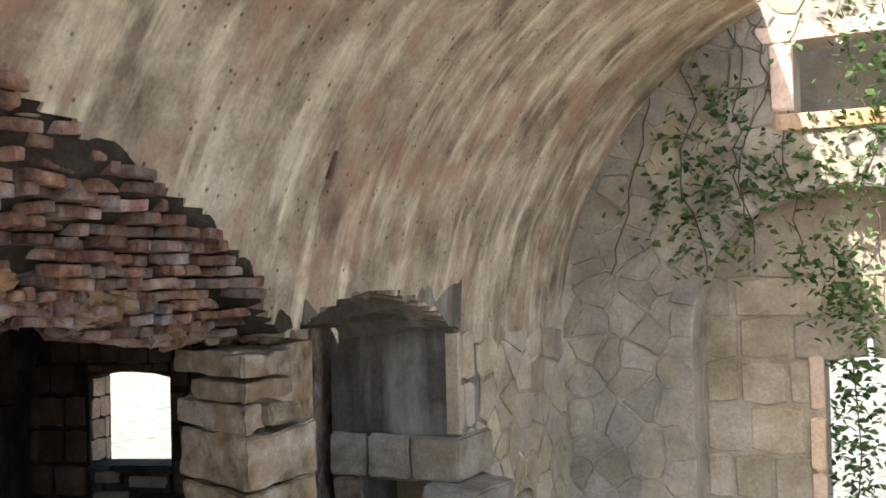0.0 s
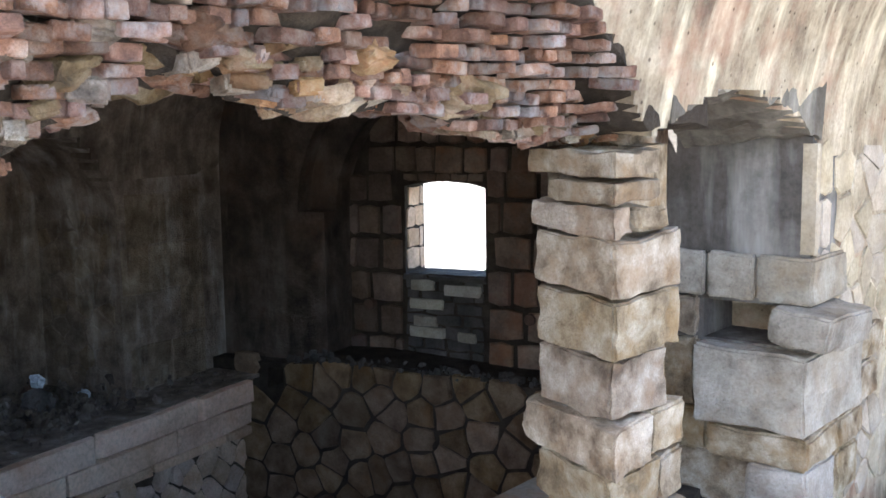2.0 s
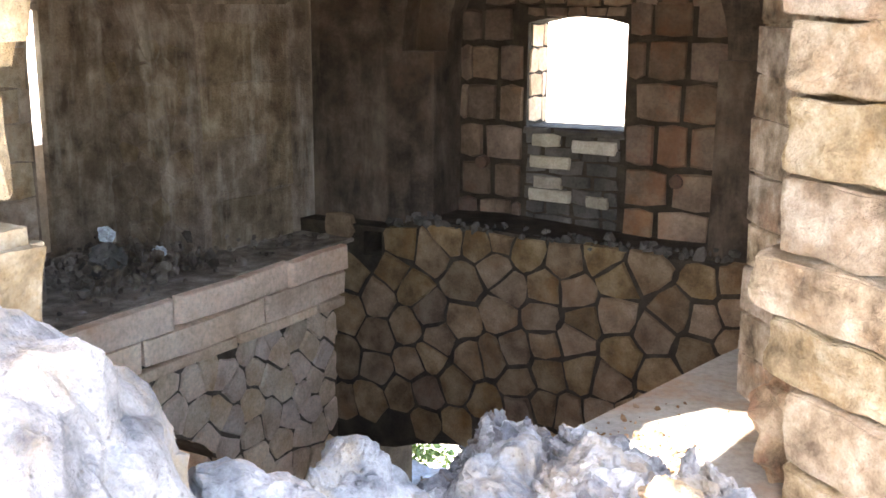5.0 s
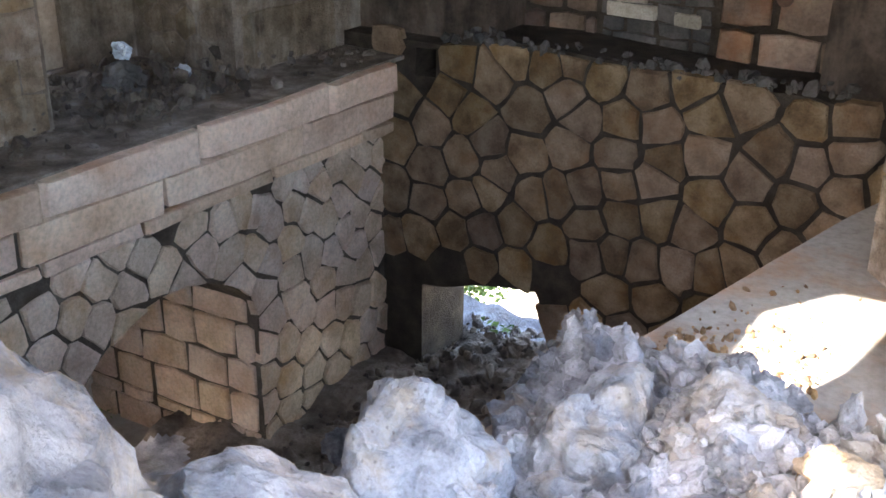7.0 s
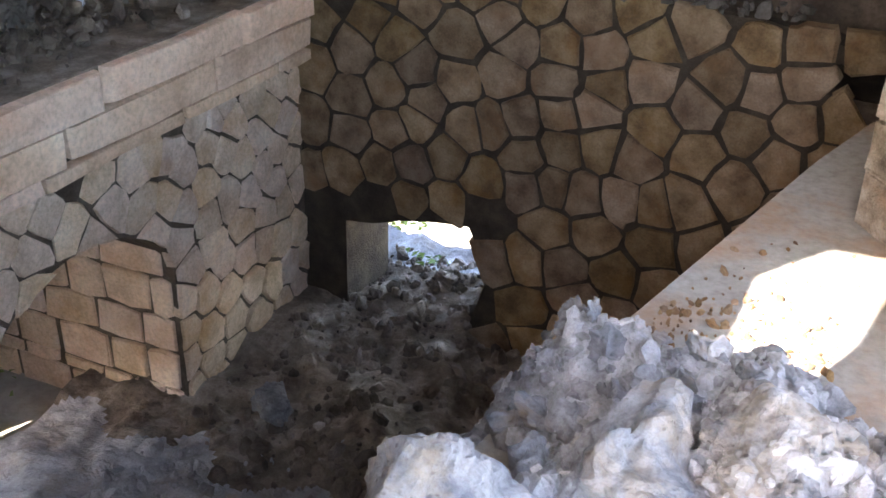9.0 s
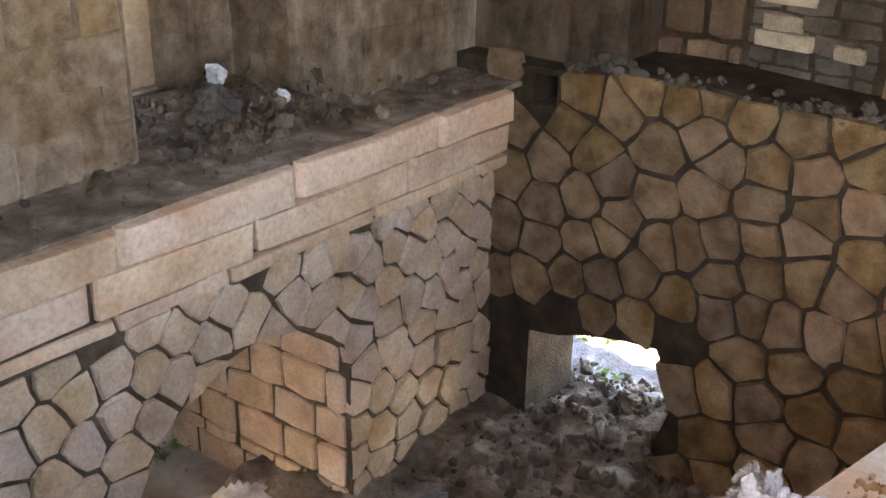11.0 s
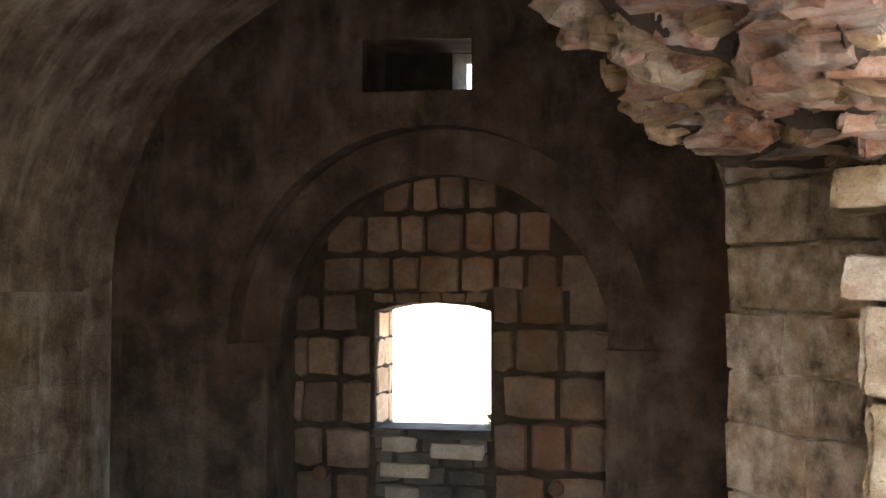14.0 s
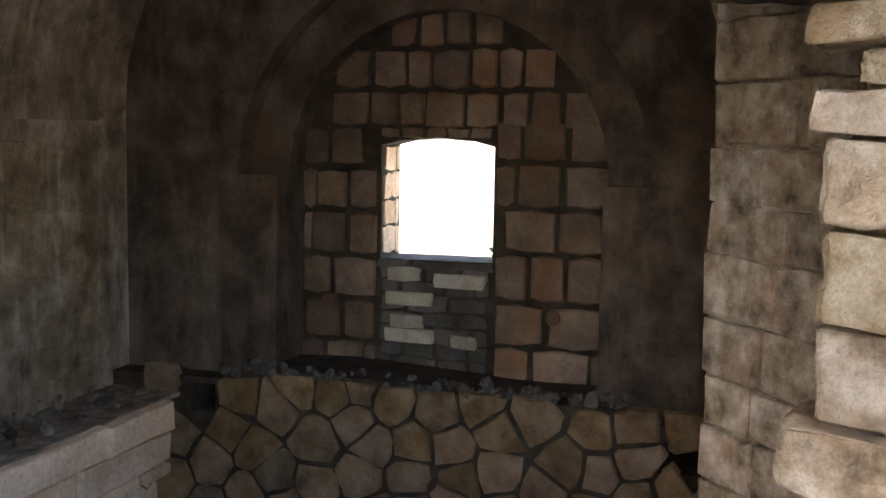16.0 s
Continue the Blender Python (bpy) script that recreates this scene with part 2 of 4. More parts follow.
def clip_half(poly, px, py, nx, ny):
    out = []
    for i, p in enumerate(poly):
        q = poly[(i + 1) % len(poly)]
        dp, dq = (p[0] - px) * nx + (p[1] - py) * ny, (q[0] - px) * nx + (q[1] - py) * ny
        if dp <= 0:
            out.append(p)
        if dp * dq < 0:
            s = dp / (dp - dq)
            out.append((p[0] + s * (q[0] - p[0]), p[1] + s * (q[1] - p[1])))
    return out


def cells(u0, u1, v0, v1, sp, r, skip=lambda u, v: False, squash=1.0, jit=0.85):
    """Irregular stones that fill a rectangle; those whose middle lies in an opening are left out."""
    seeds = []
    nu, nv = max(1, round((u1 - u0) / sp)), max(1, round((v1 - v0) / (sp * squash)))
    for i in range(-1, nu + 1):
        for j in range(-1, nv + 1):
            seeds.append((u0 + (i + 0.5 + (0.5 if j % 2 else 0) + r.uniform(-jit, jit) / 2) * (u1 - u0) / nu,
                          v0 + (j + 0.5 + r.uniform(-jit, jit) / 2) * (v1 - v0) / nv))
    out = []
    for k, (su, sv) in enumerate(seeds):
        if not (u0 < su < u1 and v0 < sv < v1) or skip(su, sv):
            continue
        poly = [(u0, v0), (u1, v0), (u1, v1), (u0, v1)]
        for k2, (tu, tv) in enumerate(seeds):
            if k2 != k and abs(tu - su) < 3 * sp and abs(tv - sv) < 3 * sp and poly:
                poly = clip_half(poly, (su + tu) / 2, (sv + tv) / 2, tu - su, tv - sv)
        if len(poly) >= 3:
            out.append(poly)
    return out


def fitted_cells(given, u0, u1, v0, v1, least, r, skip=lambda u, v: False, bar=lambda u, v: False):
    """Stones round the given middles; the rest of the rectangle is filled with middles at least so far apart."""
    seeds = list(given)
    for _ in range(int((u1 - u0) * (v1 - v0) / least ** 2 * 14)):
        p = (r.uniform(u0 - least, u1 + least), r.uniform(v0 - least, v1 + least))
        if not bar(*p) and all((p[0] - q[0]) ** 2 + (p[1] - q[1]) ** 2 > least ** 2 for q in seeds):
            seeds.append(p)
    out = []
    for k, (su, sv) in enumerate(seeds):
        if not (u0 < su < u1 and v0 < sv < v1) or skip(su, sv):
            continue
        poly = [(u0, v0), (u1, v0), (u1, v1), (u0, v1)]
        for k2, (tu, tv) in enumerate(seeds):
            if k2 != k and abs(tu - su) < 1 and abs(tv - sv) < 1 and poly:
                poly = clip_half(poly, (su + tu) / 2, (sv + tv) / 2, tu - su, tv - sv)
        if len(poly) >= 3:
            out.append(poly)
    return out


def ragged(polys, r, amount=0.012):
    """The same outlines with a bent edge between each two corners."""
    out = []
    for poly in polys:
        cu, cv = sum(p[0] for p in poly) / len(poly), sum(p[1] for p in poly) / len(poly)
        ring = []
        for i, p in enumerate(poly):
            q = poly[(i + 1) % len(poly)]
            d = math.hypot(q[0] - p[0], q[1] - p[1])
            if d < 0.03:
                continue
            ring.append((p[0] + 0.02 * (cu - p[0]) + r.uniform(-1, 1) * amount * 0.6, p[1] + 0.02 * (cv - p[1]) + r.uniform(-1, 1) * amount * 0.6))
            if d > 0.09:
                m = r.uniform(0.35, 0.65)
                ring.append((p[0] + (q[0] - p[0]) * m + r.uniform(-1, 1) * amount, p[1] + (q[1] - p[1]) * m + r.uniform(-1, 1) * amount))
        if len(ring) >= 4:
            out.append(ring)
    return out


def courses(u0, u1, v0, heights, wlo, whi, r, skip=lambda u, v: False):
    """Rows of squared stones from v0 upwards."""
    out, v = [], v0
    for h in heights:
        u = u0 - r.uniform(0, wlo)
        while u < u1:
            w = r.uniform(wlo, whi)
            a, b = max(u, u0), min(u + w, u1)
            if b - a > 0.06 and not skip((a + b) / 2, v + h / 2):
                j = lambda: r.uniform(-0.012, 0.012)
                out.append([(a + j(), v + j()), ((a + b) / 2, v + j()), (b + j(), v + j()), (b + j(), v + h + j()), ((a + b) / 2, v + h + j()), (a + j(), v + h + j())])
            u += w
        v += h
    return out


def stone_bm(poly, frame_m, gap, out, r, into=0.05, round_by=0.35, rough=0.006, tilt=0.04):
    """One stone of a wall: a shrunken outline, a rounded rim and an uneven face, proud of its bed by out."""
    n = len(poly)
    cu, cv = sum(p[0] for p in poly) / n, sum(p[1] for p in poly) / n
    size = max(math.hypot(p[0] - cu, p[1] - cv) for p in poly)
    s = max(0.4, 1 - gap / max(size, 0.02))
    pts = []
    for i, p in enumerate(poly):
        q = poly[(i + 1) % n]
        if math.hypot(q[0] - p[0], q[1] - p[1]) < 0.015:
            continue
        if tilt < 0.01:
            pts.append((p[0] - math.copysign(min(gap, abs(p[0] - cu)), p[0] - cu), p[1] - math.copysign(min(gap, abs(p[1] - cv)), p[1] - cv)))
            continue
        pts.append((cu + (p[0] - cu) * s, cv + (p[1] - cv) * s))
        if n < 6:
            pts.append((cu + ((p[0] + q[0]) / 2 - cu) * s, cv + ((p[1] + q[1]) / 2 - cv) * s))
    # cut the sharp corners
    soft = []
    for i, p in enumerate(pts):
        a, b = pts[i - 1], pts[(i + 1) % len(pts)]
        k = 0.015 if tilt < 0.01 else 0.12 if len(pts) < 7 else 0.04
        soft.append((p[0] + k * ((a[0] + b[0]) / 2 - p[0]), p[1] + k * ((a[1] + b[1]) / 2 - p[1])))
    bm = bmesh.new()
    tilt_u, tilt_v = r.uniform(-tilt, tilt), r.uniform(-tilt, tilt)
    rim = min(0.35, out * round_by / max(size, 0.03) + 0.06)
    rings = []
    for sc, w in ((1.0, -into), (1.0, out * 0.35), (1 - rim * 0.45, out * 0.85), (1 - rim, out)):
        ring = []
        for p in soft:
            du, dv = (p[0] - cu) * sc, (p[1] - cv) * sc
            lift = (du * tilt_u + dv * tilt_v) if w > 0 else 0
            ring.append(bm.verts.new((cu + du + r.uniform(-rough, rough), cv + dv + r.uniform(-rough, rough), w + lift + (r.uniform(-rough, rough) if w > 0 else 0))))
        rings.append(ring)
    for a, b in zip(rings, rings[1:]):
        for i in range(len(a)):
            bm.faces.new((a[i], a[(i + 1) % len(a)], b[(i + 1) % len(b)], b[i]))
    mid = bm.verts.new((cu, cv, out + r.uniform(0, 0.5) * out * 0.4))
    top = rings[-1]
    for i in range(len(top)):
        bm.faces.new((top[i], top[(i + 1) % len(top)], mid))
    bm.transform(frame_m)
    return bm


def lay(polys, frame_m, mat, parent, gap=0.018, out=0.03, r=rng, name="stone", into=0.05, rough=0.006, even=False):
    for poly in polys:
        part(name, stone_bm(poly, frame_m, gap, out * (r.uniform(0.94, 1.06) if even else r.uniform(0.6, 1.35)), r, into, rough=rough, tilt=0.004 if even else 0.04, round_by=0.15 if even else 0.35), mat, parent)


def block_bm(size, r, bevel=0.03, rough=0.02, cuts=2):
    """A hewn block, worn at its edges."""
    bm = bmesh.new()
    bmesh.ops.create_cube(bm, size=1)
    bm.transform(Matrix.Diagonal((*size, 1)))
    bmesh.ops.bevel(bm, geom=bm.edges[:], offset=min(bevel, min(size) * 0.3), segments=2, affect="EDGES")
    bmesh.ops.subdivide_edges(bm, edges=[e for e in bm.edges if e.calc_length() > 0.12], cuts=cuts, use_grid_fill=True)
    off = Vector((r.uniform(0, 90), r.uniform(0, 90), r.uniform(0, 90)))
    for v in bm.verts:
        v.co += noise.noise_vector(v.co * 5 + off) * rough + noise.noise_vector(v.co * 17 + off) * rough * 0.4
    return bm


def rock_bm(size, r, sub=3, rough=0.35):
    bm = bmesh.new()
    bmesh.ops.create_icosphere(bm, subdivisions=sub, radius=1)
    off = Vector((r.uniform(0, 90), r.uniform(0, 90), r.uniform(0, 90)))
    planes = [Vector((r.gauss(0, 1), r.gauss(0, 1), r.gauss(0, 1))).normalized() for _ in range(9)]
    for v in bm.verts:
        for p in planes:
            d = v.co.dot(p) - 0.72
            if d > 0:
                v.co -= p * d * 0.85
        v.co += v.co.normalized() * (noise.fractal(v.co * 1.6 + off, 1.0, 2.0, 5) * rough * 0.5)
        v.co += noise.noise_vector(v.co * 6 + off) * rough * 0.12
    bm.transform(Matrix.Diagonal((*size, 1)))
    return bm


def scatter(name, spots, mat, lo, hi, r, label, category, sub=1):
    """Loose chips and stones, joined; nobody could count them."""
    proto = []
    for _ in range(5):
        b = bmesh.new()
        bmesh.ops.create_icosphere(b, subdivisions=sub, radius=1)
        off = Vector((r.uniform(0, 90), 3, 5))
        for v in b.verts:
            v.co *= r.uniform(0.65, 1.2) if sub == 1 else 0.95 + 0.7 * noise.noise(v.co * 1.3 + off) + 0.35 * noise.noise(v.co * 3.5 + off)
        proto.append(([v.co.copy() for v in b.verts], [[v.index for v in f.verts] for f in b.faces]))
        b.free()
    verts, faces = [], []
    for p in spots:
        vs, fs = r.choice(proto)
        s = lo + (hi - lo) * r.random() ** 3
        m = Matrix.Translation(p) @ Euler((r.uniform(0, 6), r.uniform(0, 6), r.uniform(0, 6))).to_matrix().to_4x4() @ Matrix.Diagonal((s * r.uniform(0.7, 1.4), s * r.uniform(0.6, 1.1), s * r.uniform(0.4, 0.9), 1))
        k = len(verts)
        verts += [m @ v for v in vs]
        faces += [[i + k for i in f] for f in fs]
    me = bpy.data.meshes.new(name)
    me.from_pydata(verts, [], faces)
    me.materials.append(mat)
    return tagged(new(name, me), label, category, kind="stuff")


def step(a, b, x):
    t = min(1, max(0, (x - a) / (b - a)))
    return t * t * (3 - 2 * t)


# ---- terrain ----
def land(x, y):
    """Height of the collapsed floor and the rubble heap in the breach."""
    n1 = noise.fractal(Vector((x * 0.9, y * 0.9, 1.7)), 1.0, 2.0, 4)
    n2 = noise.fractal(Vector((x * 4, y * 4, 5.1)), 1.0, 2.0, 4)
    heap = step(1.9, 3.15, x + 0.25 * n1) * (1 - step(-3.35, -2.5, y + 0.35 * n1 + max(0, x - 3.6) * 0.8))
    top = 0.2 + 0.1 * n1 + 0.25 * step(-4.6, -5.6, y)
    top += 0.22 * math.exp(-((x - 3.9) / 0.45) ** 2 - ((y + 3.95) / 0.38) ** 2)
    low = -2.45 + 0.16 * n1 + 0.35 * step(-3.6, -6.0, y)
    room2 = step(4.7, 5.6, x)
    if room2 > 0:
        top = top * (1 - room2) + (-0.35 + 0.1 * n1 + 0.75 * step(-3.5, -6.5, y)) * room2
        heap = max(heap, room2)
    return low + (top - low) * heap + n2 * (0.05 + 0.05 * heap * (1 - room2))


bm = bmesh.new()
NX, NY = 260, 310
grid = [[bm.verts.new((-0.9 + 10.4 * i / NX, -10.5 + 11.7 * j / NY, 0)) for i in range(NX + 1)] for j in range(NY + 1)]
for row in grid:
    for v in row:
        v.co.z = land(v.co.x, v.co.y)
for j in range(NY):
    for i in range(NX):
        bm.faces.new((grid[j][i], grid[j][i + 1], grid[j + 1][i + 1], grid[j + 1][i]))
floor = structure("floor", bm, M_DEBRIS, "collapsed floor buried in crushed pale limestone debris", "floor")
floor.data.materials.append(M_EARTH)
for p in floor.data.polygons:
    if (p.center.x < 2.35 or p.center.z < -1.2) and p.center.y < 0.7 and not (p.center.x < 2.1 - 0.3 * math.sin(p.center.y * 5) and p.center.y < -1.98 + 0.15 * math.sin(p.center.x * 7)):
        p.material_index = 1

bm = bmesh.new()
LINES = [-2500, -700, -200, -70, -35, -20, -13, -9, -6, -4, -2.5, -1.2, 0, 1.2, 1.6, 2.0, 2.4, 2.8, 3.2, 3.8, 4.5, 5.5, 7, 9, 13, 20, 35, 70, 200, 700, 2500]


def outside(x, y):
    """Level round the fort, falling away beyond the far wall."""
    n = noise.fractal(Vector((x * 0.35, y * 0.35, 2)), 1, 2, 3) if abs(x) < 60 and abs(y) < 60 else 0
    return -2.78 + 0.12 * n - 18 * step(1.35, 3.4, y + 0.2 * n + 0.7 * step(-0.6, 0.4, x))


sheet = [[bm.verts.new((x, y, outside(x, y))) for x in LINES] for y in LINES]
for j in range(len(LINES) - 1):
    for i in range(len(LINES) - 1):
        bm.faces.new((sheet[j][i], sheet[j][i + 1], sheet[j + 1][i + 1], sheet[j + 1][i]))
structure("ground", bm, M_GROUND, "pale dry stony ground outside the fort", "ground")

# ---- first room: the left wall ----
FL = Matrix(((0, 0, 1, 0), (-1, 0, 0, 0), (0, 1, 0, 0), (0, 0, 0, 1)))   # u: -y, v: z, n: +x
FR = Matrix.Translation((0, -3.4, 0)) @ Matrix.Rotation(radians(3.4), 4, "Z") @ Matrix.Translation((0, 3.4, 0)) @ FL
ARCH_Y, ARCH_Z, ARCH_R = 2.33, -1.93, 0.95                   # doorway in the lower left wall
JAMB_N, JAMB_S = 1.55, 3.25
door_loop = [(JAMB_S, -2.9), *arc(ARCH_Y, ARCH_Z, ARCH_R, 11.8, 146, 16), (JAMB_N, -2.9)]
structure("wall_west_south", panel([(4.3, -3.0), (8.5, -3.0), (8.5, -0.02), (4.3, -0.02)], [], FL, 1.25), M_MORTAR_PALE, "plain lower wall beside the doorway")
bm = panel([(-0.9, -3.0), (4.29, -3.0), (4.29, -0.04), (-0.9, -0.04)], [door_loop], FR, 1.75)
wall_w = structure("wall_west", bm, M_MORTAR_PALE, "lower wall of pale polygonal rubble, lightened for breach light, with an arched doorway")


def in_door(u, v):
    if v < -1.45:
        return JAMB_N - 0.02 < u < JAMB_S + 0.02
    return JAMB_N - 0.02 < u < JAMB_S + 0.02 and math.hypot(u - ARCH_Y, v - ARCH_Z) < ARCH_R


def near_rim(u, v):
    return in_door(u, v) and (math.hypot(u - ARCH_Y, v - ARCH_Z) > ARCH_R - 0.3 or u < JAMB_N + 0.3 or u > JAMB_S - 0.3)


WEST_STONES = [(0.93, -0.63), (0.59, -0.67), (0.27, -0.69), (1.65, -0.65), (1.45, -0.73), (1.79, -0.7), (1.37, -0.85), (1.19, -0.63), (1.02, -0.69), (0.84, -0.79),
               (0.74, -1.06), (0.93, -0.91), (1.1, -0.81), (0.52, -1.23), (0.33, -1.16), (2.34, -0.82), (2.01, -0.85), (1.76, -0.95), (1.53, -1.02), (1.38, -1.14),
               (1.19, -1.09), (0.92, -1.27), (1.17, -1.31), (0.8, -1.51), (0.51, -1.57), (0.3, -1.58), (1.06, -1.67), (0.78, -1.76), (0.56, -1.77), (1.24, -1.8),
               (1.01, -1.95), (0.75, -2.04), (1.38, -1.56), (2.82, -0.68), (2.62, -0.84), (3.01, -0.82), (2.86, -0.94), (3.21, -0.96), (3.02, -1.09), (3.22, -0.73),
               (3.42, -0.76), (3.59, -0.85), (3.79, -0.89), (3.43, -1.03), (3.57, -1.13)]
r1 = random.Random(11)
# every stone on the rim of the arch has a blank partner across it, so that its foot follows the curve
rim = []
for u, v in WEST_STONES:
    d = math.hypot(u - ARCH_Y, v - ARCH_Z)
    if v > -1.5 and 1.5 < u < 3.3 and ARCH_R < d < ARCH_R + 0.32:
        k = (2 * ARCH_R - d) / d
        rim.append((ARCH_Y + (u - ARCH_Y) * k, ARCH_Z + (v - ARCH_Z) * k))
    elif u <= 1.56 and u > 1.2 and v < -1.2:
        rim.append((2 * JAMB_N - u, v))


def clear_of_door(poly):
    """Keeps a stone's outline out of the doorway."""
    out = []
    for u, v in poly:
        d = math.hypot(u - ARCH_Y, v - ARCH_Z)
        if JAMB_N < u < JAMB_S and v > -1.62 and d < ARCH_R:
            k = ARCH_R / max(d, 0.05)
            u, v = ARCH_Y + (u - ARCH_Y) * k, ARCH_Z + (v - ARCH_Z) * k
        elif JAMB_N < u < JAMB_S and v <= -1.62:
            u = JAMB_N if u < ARCH_Y else JAMB_S
        out.append((u, v))
    return out


lay(ragged([clear_of_door(p) for p in fitted_cells(WEST_STONES + rim, 0.0, 4.28, -2.75, -0.53, 0.19, r1, in_door, near_rim)], r1, 0.009), FR, M_RUBBLE_PALE, wall_w, 0.014, 0.026, r1)
# the two dressed courses and the edging of the ledge
lay(courses(0.16, 6.6, -0.215, [0.215], 0.75, 1.25, r1), FL, M_LEDGE, wall_w, 0.008, 0.075, r1, rough=0.004, even=True)
lay(courses(0.16, 6.6, -0.43, [0.215], 0.8, 1.4, r1), FL, M_LEDGE, wall_w, 0.008, 0.04, r1, rough=0.004, even=True)
lay(courses(0.16, 6.6, -0.52, [0.09], 0.6, 1.1, r1), FL, M_LEDGE, wall_w, 0.008, 0.03, r1, rough=0.004, even=True)
# reveal of the doorway
FJ = FR @ Matrix(((0, 0, 1, JAMB_N), (0, 1, 0, 0), (-1, 0, 0, 0), (0, 0, 0, 1)))
lay(courses(0.02, 1.74, -2.8, [0.3, 0.09, 0.29, 0.26, 0.3, 0.22], 0.24, 0.5, r1), FJ, M_RUBBLE_PALE, wall_w, 0.008, 0.022, r1)

# ledge top and the upper left wall with its embrasure
bm = box_bm(-1.5, -0.005, -7.5, 0.55, -0.03, 0.0)
structure("ledge_west", bm, M_EARTH, "dusty ledge where an upper floor once rested", "ledge")
FU = FL.copy()
FU.translation = (-0.55, 0, 0)
AL_C, AL_R, AL_Z = 1.86, 0.72, 1.55
alc_loop = [(AL_C + AL_R, -0.05), *arc(AL_C, AL_Z, AL_R, 0, 180, 14), (AL_C - AL_R, -0.05)]
bm = panel([(-0.9, -0.04), (8.5, -0.04), (8.5, 2.2), (AL_C + AL_R + 0.3, 2.4), (AL_C, 2.5), (AL_C - AL_R - 0.2, 2.4), (-0.9, 2.2)], [[(p[0], max(p[1], -0.02)) for p in alc_loop]], FU, 0.95)
wall_uw = structure("wall_upper_west", bm, M_PLASTER_DARK, "streaked damp plaster wall with an arched embrasure")
bm = panel([(AL_C - 1.0, -0.02), (AL_C + 1.0, -0.02), (AL_C + 1.0, 2.5), (AL_C - 1.0, 2.5)],
           [[(1.72, 0.02), (1.99, 0.02), (1.99, 1.76), (1.86, 1.82), (1.72, 1.80)]],
           Matrix.Translation((-0.95, 0, 0)) @ FU, 0.06)
structure("wall_embrasure", bm, M_PLASTER_DARK, "thin outer wall pierced by a tall narrow slit")
# made-up block that keeps sun from coming in through the slit
structure('wall_outer_flank', box_bm(-2.7, -1.57, -2.9, -2.03, -3.0, 2.7), M_WALL2, 'pale block added outside the embrasure to stop sun')
structure('wall_slit_stone', box_bm(-2.2, -1.8, -1.95, -1.1, -3.0, 0.8), M_WALL2, 'low pale masonry beyond the slit')
r2 = random.Random(5)
lay(courses(AL_C + AL_R + 0.02, 7.0, 0.0, [0.24, 0.2, 0.25, 0.22, 0.24, 0.2, 0.25, 0.22, 0.2], 0.22, 0.5, r2), FU, M_UPPER, wall_uw, 0.003, 0.012, r2, even=True)
lay(courses(0.1, AL_C - AL_R - 0.02, 0.0, [0.4, 0.45, 0.42, 0.45], 0.4, 0.6, r2), FU, M_PLASTER_DARK, wall_uw, 0.003, 0.006, r2, even=True)
lay(cells(0.04, 0.92, 0.0, 1.6, 0.19, r2, lambda u, v: False, 1.0, 0.9),
    Matrix(((-1, 0, 0, -0.58), (0, 0, -1, -(AL_C - AL_R)), (0, 1, 0, 0), (0, 0, 0, 1))), M_PLASTER_DARK, wall_uw, 0.011, 0.016, r2)

# ---- first room: the far wall ----
FN = Matrix(((1, 0, 0, 0), (0, 0, -1, 0), (0, 1, 0, 0), (0, 0, 0, 1)))     # u: x, v: z, n: -y
low_hole = [(0.16, -2.9), (0.16, -1.78), (0.4, -1.74), (0.62, -1.66), (0.9, -1.60), (1.15, -1.57), (1.25, -1.75), (1.29, -2.0), (1.2, -2.3), (1.1, -2.9)]
socket_l = [(0.09, -0.13), (0.27, -0.12), (0.27, 0.08), (0.10, 0.07)]
socket_r = [(3.26, -0.18), (3.54, -0.18), (3.54, 0.0), (3.26, 0.0)]
top_edge = [(4.6, 0.05), (3.3, 0.1), (2.9, 0.17), (2.3, 0.16), (1.7, 0.19), (1.1, 0.22), (0.55, 0.2), (0.35, 0.12), (-0.8, 0.1)]
bm = panel([(-0.8, -3.0), (4.6, -3.0), *top_edge], [low_hole, socket_l, socket_r], FN, 0.62)
wall_n = structure("wall_north", bm, M_MORTAR, "lower wall of brown polygonal rubble with a broken hole at its foot")


def in_low(u, v):
    if -0.3 < u < 1.34 and v < -1.47 - 0.06 * math.sin(u * 3):
        return True
    if 0.0 < u < 0.36 and -0.2 < v < 0.2:
        return True
    if 3.16 < u < 3.62 and -0.26 < v < 0.1:
        return True
    return 1.66 < u < 1.9 and -2.12 < v < -1.92


r3 = random.Random(21)
NORTH_STONES = [(0.47, 0.0), (0.74, -0.03), (0.88, 0.12), (1.16, 0.1), (1.35, 0.15), (1.56, 0.09), (-0.03, -0.31), (0.39, -0.22), (0.23, -0.48), (-0.07, -0.62),
                (0.58, -0.34), (1.03, -0.24), (1.31, -0.09), (1.43, -0.22), (0.23, -0.8), (0.51, -0.67), (0.72, -0.5), (0.81, -0.72), (1.03, -0.55), (1.35, -0.43),
                (-0.13, -1.05), (0.55, -0.98), (0.74, -0.88), (1.1, -0.83), (1.29, -0.78), (1.48, -0.7), (-0.16, -1.44), (0.15, -1.36), (0.7, -1.18), (0.96, -1.07),
                (1.24, -1.2), (1.52, -0.95), (1.55, -1.17), (1.59, -2.11), (1.66, -2.34), (0.22, -1.08), (0.45, -1.25)]
